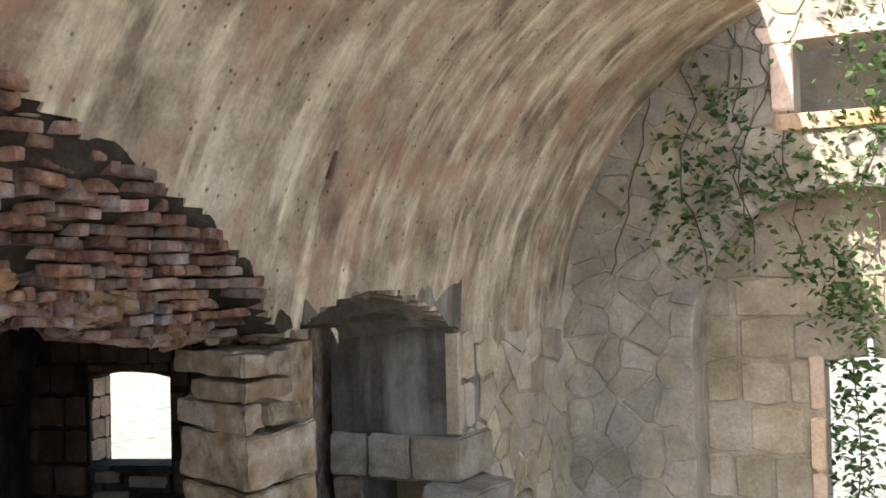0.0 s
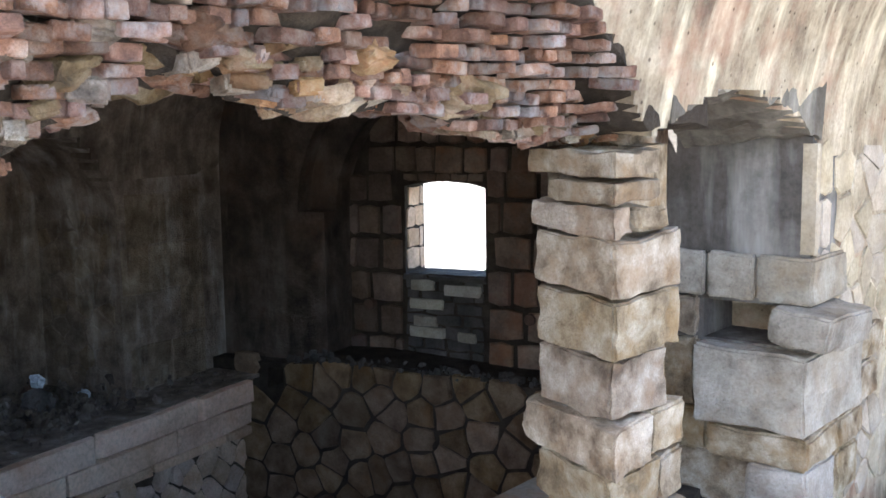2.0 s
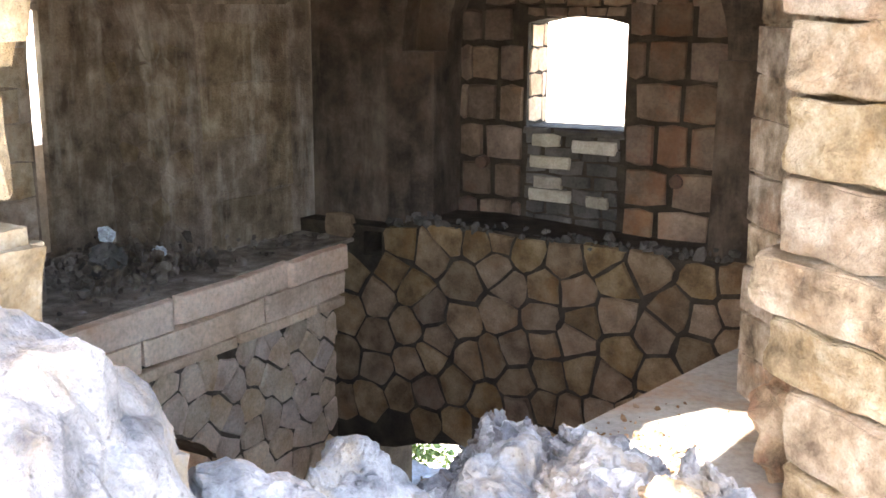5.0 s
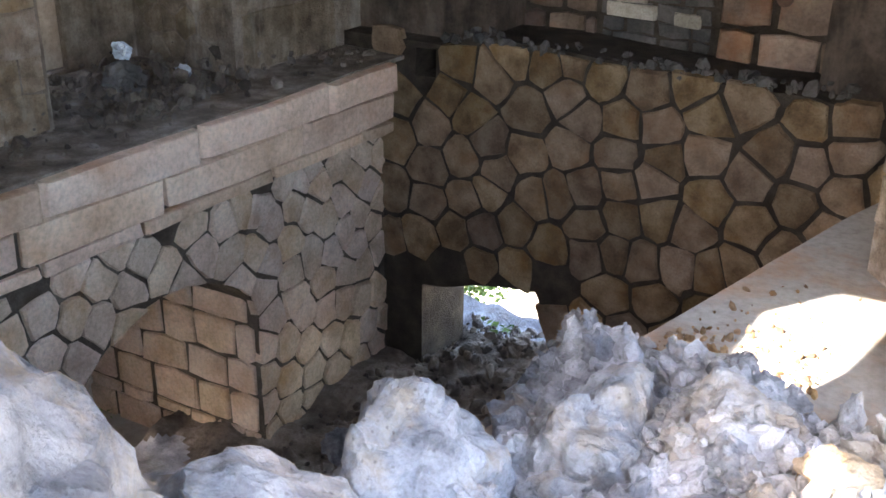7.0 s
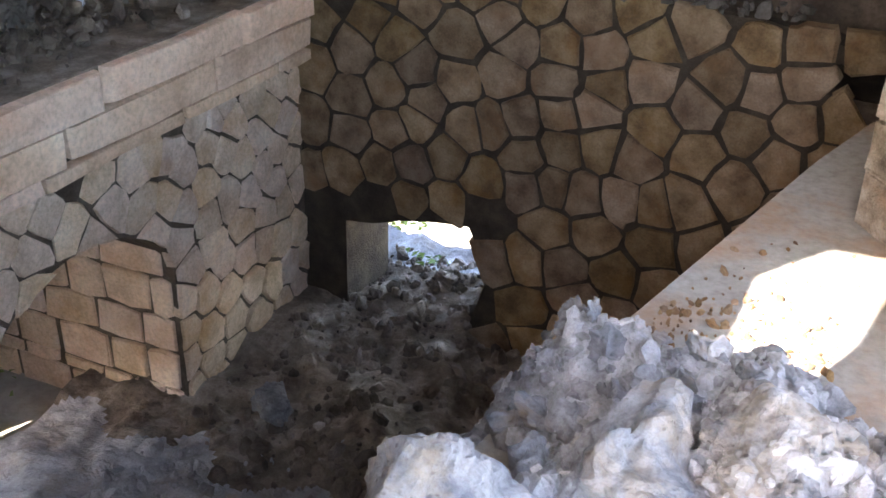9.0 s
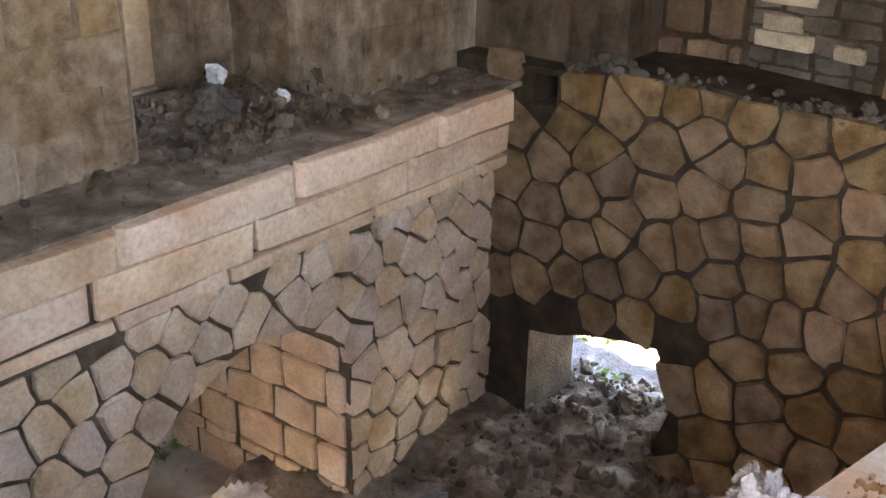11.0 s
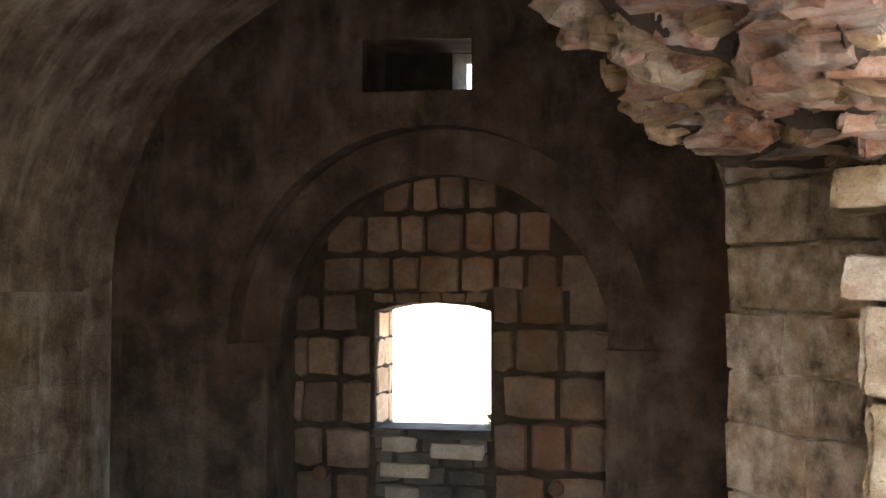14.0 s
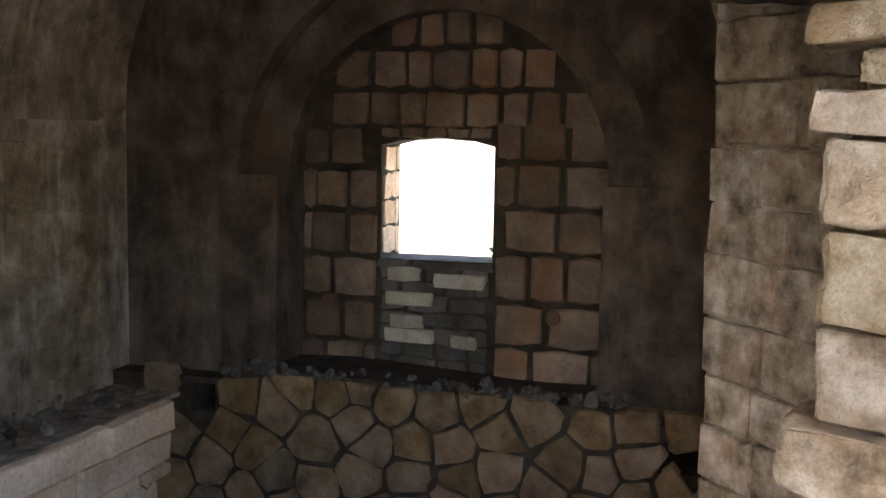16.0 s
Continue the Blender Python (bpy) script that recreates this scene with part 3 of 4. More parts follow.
NORTH_STONES_EAST = [(1.88, 0.06), (2.16, 0.12), (1.71, -0.19), (1.98, -0.18), (2.28, -0.04), (1.7, -0.4), (2.04, -0.36), (2.27, -0.3), (1.74, -0.62), (1.97, -0.54),
                     (2.35, -0.58), (1.77, -0.83), (2.04, -0.76), (2.23, -0.8), (1.74, -1.11), (1.94, -1.13), (2.2, -1.09), (2.42, -1.08), (1.73, -1.42), (2.04, -1.38),
                     (1.86, -1.69), (2.22, -1.62), (2.43, -1.37), (1.95, -2.2), (2.25, -1.97), (2.5, -1.65), (3.08, 0.06), (2.91, 0.03), (2.71, -0.21), (3.12, -0.14),
                     (2.92, -0.23), (2.58, -0.41), (2.87, -0.49), (3.16, -0.36), (2.87, -0.82), (2.58, -1.02), (2.63, -0.67), (3.37, -0.32)]
lay(ragged(fitted_cells(NORTH_STONES + NORTH_STONES_EAST, -0.3, 4.4, -2.7, 0.2, 0.235, r3, in_low), r3, 0.014), FN, M_RUBBLE, wall_n, 0.019, 0.03, r3)
# ragged stones on top of the lower wall
spots = [(rng.uniform(0.3, 3.1), rng.uniform(-0.03, 0.16), 0.2 + rng.uniform(-0.03, 0.03)) for _ in range(130)]
scatter("loose_stones", spots, M_DARK_BRICK, 0.02, 0.06, random.Random(3), "small broken stones along the wall top", "stones")
# pale strip on the hole's outer jamb, standing in for sunlight on it
part('stone', box_bm(-0.66, -0.5, 1.0, 1.2, -2.7, -1.76), M_LEDGE, wall_n)
# infill behind the hole: the wall goes on through
bm = panel([(-0.9, -3.0), (4.6, -3.0), (4.6, 0.02), (-0.9, 0.02)], [[(p[0] - (0.66 if p[0] < 0.3 else 0.3 if p[0] < 0.7 else -0.02), p[1] + 0.02) for p in low_hole]], Matrix.Translation((0, 0.62, 0)) @ FN, 0.55)
structure("wall_north_core", bm, M_MORTAR, "rough core of the lower wall")

# end wall of the room: plain outer leaf, arch ring, and the stone blocking with the window
EC, EZ = 1.74, 1.50
loop1 = [(EC + 1.11, -0.05), (EC + 1.11, EZ), *arc(EC, EZ, 1.40, 0, 180, 24), (EC - 1.11, EZ), (EC - 1.11, -0.05)]
clerestory = [(1.30, 3.13), (2.03, 3.11), (2.03, 3.43), (1.30, 3.47)]
bm = panel([(-0.9, 0.05), (4.7, 0.05), (4.7, 4.6), (-0.9, 4.6)], [[(p[0], max(p[1], 0.07)) for p in loop1], clerestory], Matrix.Translation((0, 0.2, 0)) @ FN, 0.2)
structure("wall_end", bm, M_END_WALL, "dark plastered end wall with a deep round arch")
loop2 = [(EC + 1.11, 0.07), *arc(EC, EZ, 1.11, 0, 180, 24), (EC - 1.11, 0.07)]
bm = panel([(-0.9, 0.05), (4.7, 0.05), (4.7, 4.6), (-0.9, 4.6)], [loop2, clerestory], Matrix.Translation((0, 0.4, 0)) @ FN, 0.22)
structure("wall_arch_ring", bm, M_END_WALL, "dark ring of the blocked arch")
WIN = [(1.23, 0.93), (2.04, 0.94), (2.04, 1.72), (1.9, 1.755), (1.64, 1.775), (1.38, 1.755), (1.23, 1.72)]
bm = panel([(-0.9, 0.05), (4.7, 0.05), (4.7, 4.6), (-0.9, 4.6)], [WIN, [(1.78, 3.14), (2.03, 3.12), (2.03, 3.42), (1.78, 3.44)]], Matrix.Translation((0, 0.62, 0)) @ FN, 0.36)
wall_b = structure("wall_window", bm, M_MORTAR, "dark stone blocking with a small square window and brick patch below it")


def in_win(u, v):
    if 1.16 < u < 2.1 and 0.86 < v < 1.84:
        return True
    return 1.2 < u < 2.02 and 0.2 < v <= 0.9


r4 = random.Random(9)
FB = Matrix.Translation((0, 0.62, 0)) @ FN
arch_in = lambda u, v: in_win(u, v) or (v > EZ and math.hypot(u - EC, v - EZ) > 1.08) or u < EC - 1.08 or u > EC + 1.08
lay(courses(0.64, 1.21, 0.0, [0.34, 0.3, 0.3, 0.32, 0.3, 0.28], 0.22, 0.36, r4, arch_in), FB, M_ASHLAR_DARK, wall_b, 0.016, 0.03, r4)
lay(courses(2.06, 2.84, 0.0, [0.38, 0.3, 0.34, 0.3, 0.3, 0.28], 0.24, 0.42, r4, arch_in), FB, M_ASHLAR_DARK, wall_b, 0.016, 0.03, r4)
lay(courses(0.64, 2.84, 1.84, [0.26, 0.28, 0.26], 0.18, 0.3, r4, arch_in), FB, M_ASHLAR_DARK, wall_b, 0.016, 0.03, r4)
lay(courses(1.23, 2.03, 1.775, [0.07], 0.12, 0.2, r4), FB, M_ASHLAR_DARK, wall_b, 0.008, 0.02, r4)
lay(courses(1.23, 2.02, 0.14, [0.11, 0.10, 0.12, 0.10, 0.12, 0.10, 0.11], 0.22, 0.36, r4), FB, M_DARK_BRICK, wall_b, 0.01, 0.015, r4, "brick")
for u, v, w in ((1.28, 0.83, 0.26), (1.62, 0.80, 0.38), (1.27, 0.66, 0.36), (1.30, 0.50, 0.26), (1.26, 0.40, 0.38), (1.75, 0.38, 0.2)):
    lay([[(u, v - 0.05), (u + w, v - 0.05), (u + w, v + 0.05), (u, v + 0.05)]], FB, M_PALE_BRICK, wall_b, 0.006, 0.035, r4, "brick")
lay(courses(1.20, 2.06, 0.875, [0.055], 0.8, 0.9, r4), FB, M_DARK_BRICK, wall_b, 0.004, 0.03, r4, "sill_stone")
# dressed stones in the window's left reveal
lay(courses(0.02, 0.34, 0.95, [0.2, 0.19, 0.19, 0.18], 0.16, 0.34, r4),
    Matrix(((0, 0, 1, 1.232), (1, 0, 0, 0.62), (0, 1, 0, 0), (0, 0, 0, 1))), M_LEDGE, wall_b, 0.006, 0.008, r4)
# putlog holes beside the window, dark plugs standing in for their shade
for u, v in ((0.86, 0.62), (2.48, 0.6)):
    b = bmesh.new()
    bmesh.ops.create_cone(b, segments=10, radius1=0.055, radius2=0.05, depth=0.07, cap_ends=True)
    b.transform(Matrix.Translation((u, 0.585, v)) @ pose(0, 0, 0, 90, 0, 0))
    part("dark_hole_plug", b, M_IRON, wall_b)

# ---- vault of the first room ----
V1C, V1Z, V1R = 1.56, 1.85, 2.11


def vault1_limit(y):
    """How far round the right-hand side of the vault still stands, in degrees from the right springing."""
    if y > -1.68:
        return 0
    return 14 + 28 * step(-1.9, -3.2, y) + 5 * noise.noise(Vector((0, y * 2.3, 0)))


def vault_shell(ny, na, y_of, th_of, place, axis_of, grow, keep):
    """A curved shell with thickness, left open where keep says so."""
    bm = bmesh.new()
    pts = [[place(y_of(j / ny), th_of(i / na)) for i in range(na + 1)] for j in range(ny + 1)]
    made = {}

    def vt(j, i, o):
        if (j, i, o) not in made:
            p = pts[j][i]
            if o:
                c = axis_of(y_of(j / ny))
                p = c + (p - c) * grow
            made[(j, i, o)] = bm.verts.new(p)
        return made[(j, i, o)]

    def kept(j, i):
        return 0 <= j < ny and 0 <= i < na and keep(y_of((j + 0.5) / ny), (pts[j][i] + pts[j + 1][i + 1]) / 2)

    for j in range(ny):
        for i in range(na):
            if not kept(j, i):
                continue
            bm.faces.new((vt(j, i, 0), vt(j, i + 1, 0), vt(j + 1, i + 1, 0), vt(j + 1, i, 0)))
            bm.faces.new((vt(j, i, 1), vt(j + 1, i, 1), vt(j + 1, i + 1, 1), vt(j, i + 1, 1)))
            for dj, di, p, q in ((-1, 0, (j, i), (j, i + 1)), (1, 0, (j + 1, i), (j + 1, i + 1)), (0, -1, (j, i), (j + 1, i)), (0, 1, (j, i + 1), (j + 1, i + 1))):
                if not kept(j + dj, i + di):
                    bm.faces.new((vt(*p, 0), vt(*q, 0), vt(*q, 1), vt(*p, 1)))
    return bm


def keep1(y, p):
    if p.x > V1C and math.degrees(math.atan2(p.z - V1Z, p.x - V1C)) < vault1_limit(y):
        return False
    u = -y
    if p.x < V1C and abs(u - AL_C) < AL_R and p.z < AL_Z + math.sqrt(AL_R ** 2 - (u - AL_C) ** 2):
        return False
    return True


def place1(y, th):
    w = 0.02 * noise.fractal(Vector((th * 3, y * 1.5, 3)), 1, 2, 4)
    return Vector((V1C + (V1R + w) * math.cos(th), y, V1Z + (V1R + w) * math.sin(th)))


bm = vault_shell(130, 70, lambda t: 0.2 - 5.6 * t, lambda t: math.pi * t, place1, lambda y: Vector((V1C, y, V1Z)), 1.11, keep1)
structure("ceiling_barrel_vault", bm, M_VAULT_OLD, "sooty plastered barrel vault over the dark room", "ceiling")
FK = Matrix(((1, 0, 0, 0), (0, 0, 1, 0), (0, 1, 0, 0), (0, 0, 0, 1)))    # u: x, v: z, n: +y
# out of view; the gap is cut to shape the sun patch on the slab
structure("wall_back", panel([(-1.6, -3.0), (2.86, -3.0), (2.86, 4.6), (-1.6, 4.6)], [[(2.22, 2.3), (2.06, 2.62), (1.82, 3.04), (1.86, 3.36), (2.12, 3.4), (2.3, 2.9), (2.42, 2.6), (2.48, 2.25)]], Matrix.Translation((0, -5.45, 0)) @ FK, 0.22), M_PLASTER_DARK, "unseen back wall with a gap added high up to let sun onto the slab")

# ---- dividing wall between the rooms ----
A0, DA, NB = Vector((4.57, -2.86, 0)), Vector((0.2, 0.98, 0)).normalized(), Vector((0.98, -0.2, 0)).normalized()
F2 = Matrix((DA, (0, 0, 1), NB)).transposed().to_4x4()       # u: along the wall, v: z, n: into the second room
F2.translation = A0
L2 = Matrix((DA, NB, (0, 0, 1))).transposed().to_4x4()       # a, b, z
L2.translation = A0

def soffit2(z):
    """Distance of the second vault's inner face from its wall line at height z."""
    return 2.9 - math.sqrt(max(0.01, 2.9 ** 2 - (z - 2.0) ** 2))


# solid of the wall beyond the breach, with its opening
def prism(pts, z0, z1):
    bm = bmesh.new()
    lo = [bm.verts.new((p[0], p[1], z0)) for p in pts]
    hi = [bm.verts.new((p[0], p[1], z1)) for p in pts]
    bm.faces.new(lo), bm.faces.new(hi)
    for i in range(len(pts)):
        k = (i + 1) % len(pts)
        bm.faces.new((lo[i], lo[k], hi[k], hi[i]))
    return bm


structure("wall_east", prism([(3.66, 0.3), (3.66, -1.5), (4.2, -1.92), (4.24, -1.7), (3.95, -1.4), (3.9, 0.3)], -3.0, 2.3), M_PIER, "thick wall between the two rooms, broken off ragged")
N1 = 2.04                                         # the opening between the broken end and the rest of the wall


def head(a):
    """Ragged head of that opening."""
    k = min(1, max(0, (a + 0.25) / (N1 + 0.45)))
    return 2.12 + 0.36 * math.sin(math.pi * k ** 0.9) + 0.035 * noise.noise(Vector((a * 9, 4, 2))) + 0.03 * noise.noise(Vector((a * 23, 7, 2)))


wall_2 = structure("wall_second_room", (lambda b: (b.transform(L2), b)[1])(prism([(N1 + 0.45, 0.0), (4.9, 0.0), (4.9, -0.9), (N1 + 0.45, -0.98)], -3.0, 2.6)), M_VAULT, "weathered stone wall that ends in a deep broken jamb")
FT = L2 @ Matrix(((0, 0, -1, N1), (1, 0, 0, 0), (0, 1, 0, 0), (0, 0, 0, 1)))    # u: b, v: z, n: back along the wall
structure("wall_jamb", panel([(-0.98, -3.0), (0.0, -3.0), (0.0, 2.6), (-0.98, 2.6)], [[(-0.70, 0.87), (-0.03, 0.87), (-0.03, 1.13), (-0.70, 1.13)]], FT, 0.449), M_NICHE, "plastered jamb, shade put into its grey, with the empty bed of a fallen block")
part("stone", (lambda b: (b.transform(L2), b)[1])(box_bm(N1 - 0.004, N1 + 0.05, -0.06, 0.03, 1.47, 2.16)), M_WALL2, wall_2)
# soffit of the opening, a ragged shallow arch through the wall
bm = bmesh.new()
cols = []
for i in range(61):
    a = 0.12 + (N1 + 0.06 - 0.12) * i / 60
    col = []
    for j in range(13):
        b = 0.03 - 0.83 * j / 12
        if a < 0.35:
            b = max(b, -0.45)
        z = head(a) - 0.1 * (-b) + 0.05 * noise.noise(Vector((a * 5, b * 5, 1)))
        col.append(bm.verts.new(L2 @ Vector((a, b, z))))
    col.append(bm.verts.new(L2 @ Vector((a, min(-0.46, -0.8 if a >= 0.35 else -0.46), 3.0))))
    col.insert(0, bm.verts.new(L2 @ Vector((a, soffit2(3.0) - 0.1, 3.0))))
    cols.append(col)
for c0, c1 in zip(cols, cols[1:]):
    for j in range(len(c0)):
        k = (j + 1) % len(c0)
        bm.faces.new((c0[j], c0[k], c1[k], c1[j]))
bm.faces.new(cols[0]), bm.faces.new(cols[-1])
structure("wall_opening_head", bm, M_NICHE, "ragged plastered soffit over the opening, shade put into its colour")
# solid added above the wall to close a gap where sun leaked in
structure("wall_core", (lambda b: (b.transform(L2), b)[1])(prism([(0.2, -0.02), (4.9, -0.02), (4.9, -0.98), (0.2, -0.9)], 2.76, 4.8)), M_MORTAR, "unseen fill added between the two vaults to keep sun out")
r5 = random.Random(31)
lay(cells(N1 + 0.34, 4.8, -0.4, 2.12, 0.3, r5, lambda u, v: False, 0.85, 1.0), F2, M_WALL2, wall_2, 0.010, 0.014, r5)
lay(courses(N1 + 0.05, N1 + 0.33, 1.16, [0.32, 0.34, 0.36], 0.28, 0.3, r5), F2, M_WALL2, wall_2, 0.010, 0.02, r5)


def hewn(a0, a1, b0, b1, z0, z1, mat, parent, r, turn=0.0, tip=0.0, rough=0.022):
    """One block of the dividing wall, given along it, across it and in height."""
    bm = block_bm((a1 - a0, b1 - b0, z1 - z0 - 0.016), r, 0.018, 0.0, 4)
    off = Vector((z0 * 7, z1 * 3 + a0, 2 + b0))
    for v in bm.verts:
        v.co += noise.noise_vector(v.co * 4 + off) * rough + noise.noise_vector(v.co * 11 + off) * rough * 0.6 + noise.noise_vector(v.co * 27 + off) * rough * 0.25
    bm.transform(L2 @ Matrix.Translation(((a0 + a1) / 2, (b0 + b1) / 2, (z0 + z1) / 2)) @ pose(0, 0, 0, tip, 0, turn))
    return part("stone", bm, mat, parent)


# far jamb, from the top down: a course of squared blocks, the empty bed of a fallen one, the large blocks under it
for b0, b1 in ((-0.32, 0.05), (-0.66, -0.335), (-0.97, -0.675)):
    hewn(N1 - 0.07, N1 + 0.55, b0, b1, 1.15, 1.46, M_BLOCK_GREY, wall_2, r5, 0, 0, 0.012)
hewn(N1 - 0.03, N1 + 0.4, -0.98, -0.72, 0.87, 1.14, M_BLOCK, wall_2, r5)
hewn(N1 - 0.2, N1 + 0.42, -0.16, 0.24, 0.9, 1.14, M_BLOCK_GREY, wall_2, r5, 4, -7)
hewn(N1 - 0.16, N1 + 0.85, -0.70, 0.07, 0.33, 0.86, M_BLOCK_GREY, wall_2, r5, 1, 0, 0.02)
hewn(N1 - 0.08, N1 + 0.5, -0.97, -0.72, 0.40, 0.86, M_BLOCK, wall_2, r5)
hewn(N1 - 0.12, N1 + 0.5, -0.62, 0.06, 0.11, 0.325, M_BLOCK, wall_2, r5)
hewn(N1 - 0.06, N1 + 0.4, -0.97, -0.63, 0.11, 0.39, M_BLOCK, wall_2, r5)
hewn(N1 - 0.10, N1 + 0.45, -0.34, 0.05, -0.24, 0.105, M_BLOCK_GREY, wall_2, r5)
hewn(N1 - 0.04, N1 + 0.45, -0.97, -0.35, -0.24, 0.105, M_BLOCK, wall_2, r5)
for z0, z1, aa in ((0.33, 0.60, 0.87), (0.6, 0.86, 0.87), (0.1, 0.325, 0.52), (-0.24, 0.1, 0.47)):
    hewn(N1 + aa, N1 + aa + r5.uniform(0.35, 0.5), -0.3, 0.05, z0, z1, M_BLOCK, wall_2, r5)

# broken end of the dividing wall: stacked blocks
wall_p = structure("wall_pier", prism([(4.14, -2.84), (4.36, -3.04), (4.42, -2.96), (4.42, -2.1), (4.26, -1.98), (4.28, -2.3)], -1.0, 2.2), M_BLOCK, "broken wall end of stacked limestone blocks")
r6 = random.Random(17)
E1 = Vector((-0.83, 0.56, 0)).normalized()        # along the face that looks out of the breach
E2 = Vector((-0.54, 0.60, 0)).normalized()   # from there back to the dark room


def pier_block(origin, along, back, z0, z1, mat):
    """One block of the broken end between two plan vectors and two heights."""
    bm = block_bm((1, 1, 1), r6, 0.03, 0.0, 5)
    m = Matrix((along, back, (0, 0, z1 - z0 - 0.018))).transposed().to_4x4()
    m.translation = origin + along / 2 + back / 2 + Vector((0, 0, (z0 + z1) / 2))
    bm.transform(m)
    off = Vector((z0 * 7, z1 * 3 + origin.x, 2))
    for v in bm.verts:
        v.co += noise.noise_vector(v.co * 4 + off) * 0.018 + noise.noise_vector(v.co * 11 + off) * 0.018 + noise.noise_vector(v.co * 29 + off) * 0.008
    return part("stone", bm, mat, wall_p)


# bottom, top, length of the outer face, depth, how far it stands out
PIER = ((2.085, 2.21, 0.70, 0.40, 0.0), (1.965, 2.08, 0.52, 0.40, 0.01), (1.82, 1.96, 0.66, 0.16, 0.0), (1.55, 1.82, 0.63, 0.62, 0.02),
        (1.27, 1.55, 0.64, 0.62, 0.03), (0.975, 1.27, 0.58, 0.50, -0.02), (0.74, 0.97, 0.74, 0.36, 0.03), (0.49, 0.735, 0.62, 0.45, 0.0),
        (0.20, 0.485, 0.52, 0.72, 0.04), (-0.1, 0.20, 0.5, 0.7, 0.03))
for z0, z1, length, depth, push in PIER:
    pier_block(Vector((4.535, -3.30, 0)) + Vector((0.5, -0.86, 0)) * push * 1.5, E1 * length, DA * depth, z0, z1, M_BLOCK)
for z0, z1, a0, a1 in ((1.83, 1.955, -0.22, 0.04), (0.74, 0.97, -0.08, 0.28), (0.49, 0.735, 0.02, 0.27)):
    hewn(a0, a1, -0.32, 0.05, z0, z1, M_BLOCK, wall_p, r6)
# torn core at the foot of the broken end
for x, y, z, sx, sy, sz in ((4.12, -2.64, 0.2, 0.2, 0.26, 0.28), (4.2, -2.5, 0.62, 0.13, 0.24, 0.22), (4.24, -2.42, 1.05, 0.1, 0.24, 0.28), (4.25, -2.5, 1.55, 0.1, 0.22, 0.3), (4.24, -2.5, 2.0, 0.1, 0.24, 0.24)):
    bm = rock_bm((sx, sy, sz), r6, 4, 0.7)
    for v in bm.verts:
        v.co += noise.noise_vector(v.co * 14) * 0.025 + noise.noise_vector(v.co * 33) * 0.01
    bm.transform(Matrix.Translation((x, y, z)))
    part("stone", bm, M_YELLOW, wall_p)
# dressed face that turns from the broken end into the dark room
structure("wall_pier_side", prism([(4.15, -2.37), (3.645, -1.81), (3.67, -1.52), (4.3, -1.9)], -1.0, 2.5), M_PIER, "core behind the dressed side of the broken wall")
FP = Matrix((E2, (0, 0, 1), Vector((-0.60, -0.54, 0)).normalized())).transposed().to_4x4()
FP.translation = Vector((4.14, -2.38, 0))
wall_ps = bpy.data.objects["wall_pier_side"]
side = []
z = -0.02
for h in (0.24, 0.2, 0.23, 0.2, 0.24, 0.26, 0.2, 0.23, 0.25, 0.24, 0.2):
    cut = r6.uniform(0.26, 0.5)
    for u0, u1 in ((0.0, cut), (cut, 0.74 + r6.uniform(-0.015, 0.02))):
        side.append([(u0, z), ((u0 + u1) / 2, z + r6.uniform(-0.006, 0.006)), (u1, z), (u1, z + h), ((u0 + u1) / 2, z + h + r6.uniform(-0.006, 0.006)), (u0, z + h)])
    z += h
lay(side, FP, M_PIER, wall_ps, 0.005, 0.022, r6, rough=0.01, even=True)
structure("wall_haunch", prism([(3.68, -2.3), (3.67, -1.5), (4.4, -1.6), (4.5, -2.85), (4.2, -2.9)], 2.3, 3.7), M_PIER, "haunch of the dark room's vault over the broken wall")
FE = Matrix(((0, 0, -1, 3.66), (-1, 0, 0, 0), (0, 1, 0, 0), (0, 0, 0, 1)))
lay(courses(-0.2, 1.5, 0.0, [0.33, 0.3, 0.32, 0.3, 0.3, 0.3], 0.4, 0.7, r6), FE, M_PIER, bpy.data.objects["wall_east"], 0.01, 0.015, r6)
# near end of the breach
r7 = random.Random(4)
# long stub behind the jamb blocks, added to keep sun off the heap
wall_j = structure("wall_near_jamb", box_bm(2.2, 3.02, -9.0, -5.86, -3.0, 2.25), M_BLOCK, "near edge of the broken wall, pale bleached blocks and an added stub that blocks sun")
z = 0.55
while z < 2.4:
    h = r7.uniform(0.2, 0.34)
    bm = block_bm((0.55 + r7.uniform(-0.06, 0.08), 0.5, h - 0.012), r7, 0.05, 0.03)
    bm.transform(Matrix.Translation(((3.03 if z + h < 1.4 else 2.76) + r7.uniform(-0.02, 0.02), -5.63 + r7.uniform(-0.03, 0.03), z + h / 2)) @ pose(0, 0, 0, 0, 0, r7.uniform(-8, 8)))
    part("stone", bm, M_BLOCK, wall_j)
    z += h

# ---- broken masonry over the breach ----
def z_top(a):
    return float(np.interp(a, (-4.2, -2.6, -1.7, -1.2, -0.8, -0.4, -0.1), (3.7, 3.4, 3.12, 2.97, 2.83, 2.62, 2.3)))


def lip(a):
    """Height of the ragged lower edge of the breach's head."""
    return float(np.interp(a, (-3.3, -3.0, -2.8, -2.6, -2.54, -2.14, -1.9, -1.6, -1.2, -0.7, 0.2), (2.12, 2.24, 2.36, 2.42, 2.54, 2.54, 2.36, 2.41, 2.36, 2.29, 2.24))) + 0.025 * noise.noise(Vector((a * 6, 9, 0)))


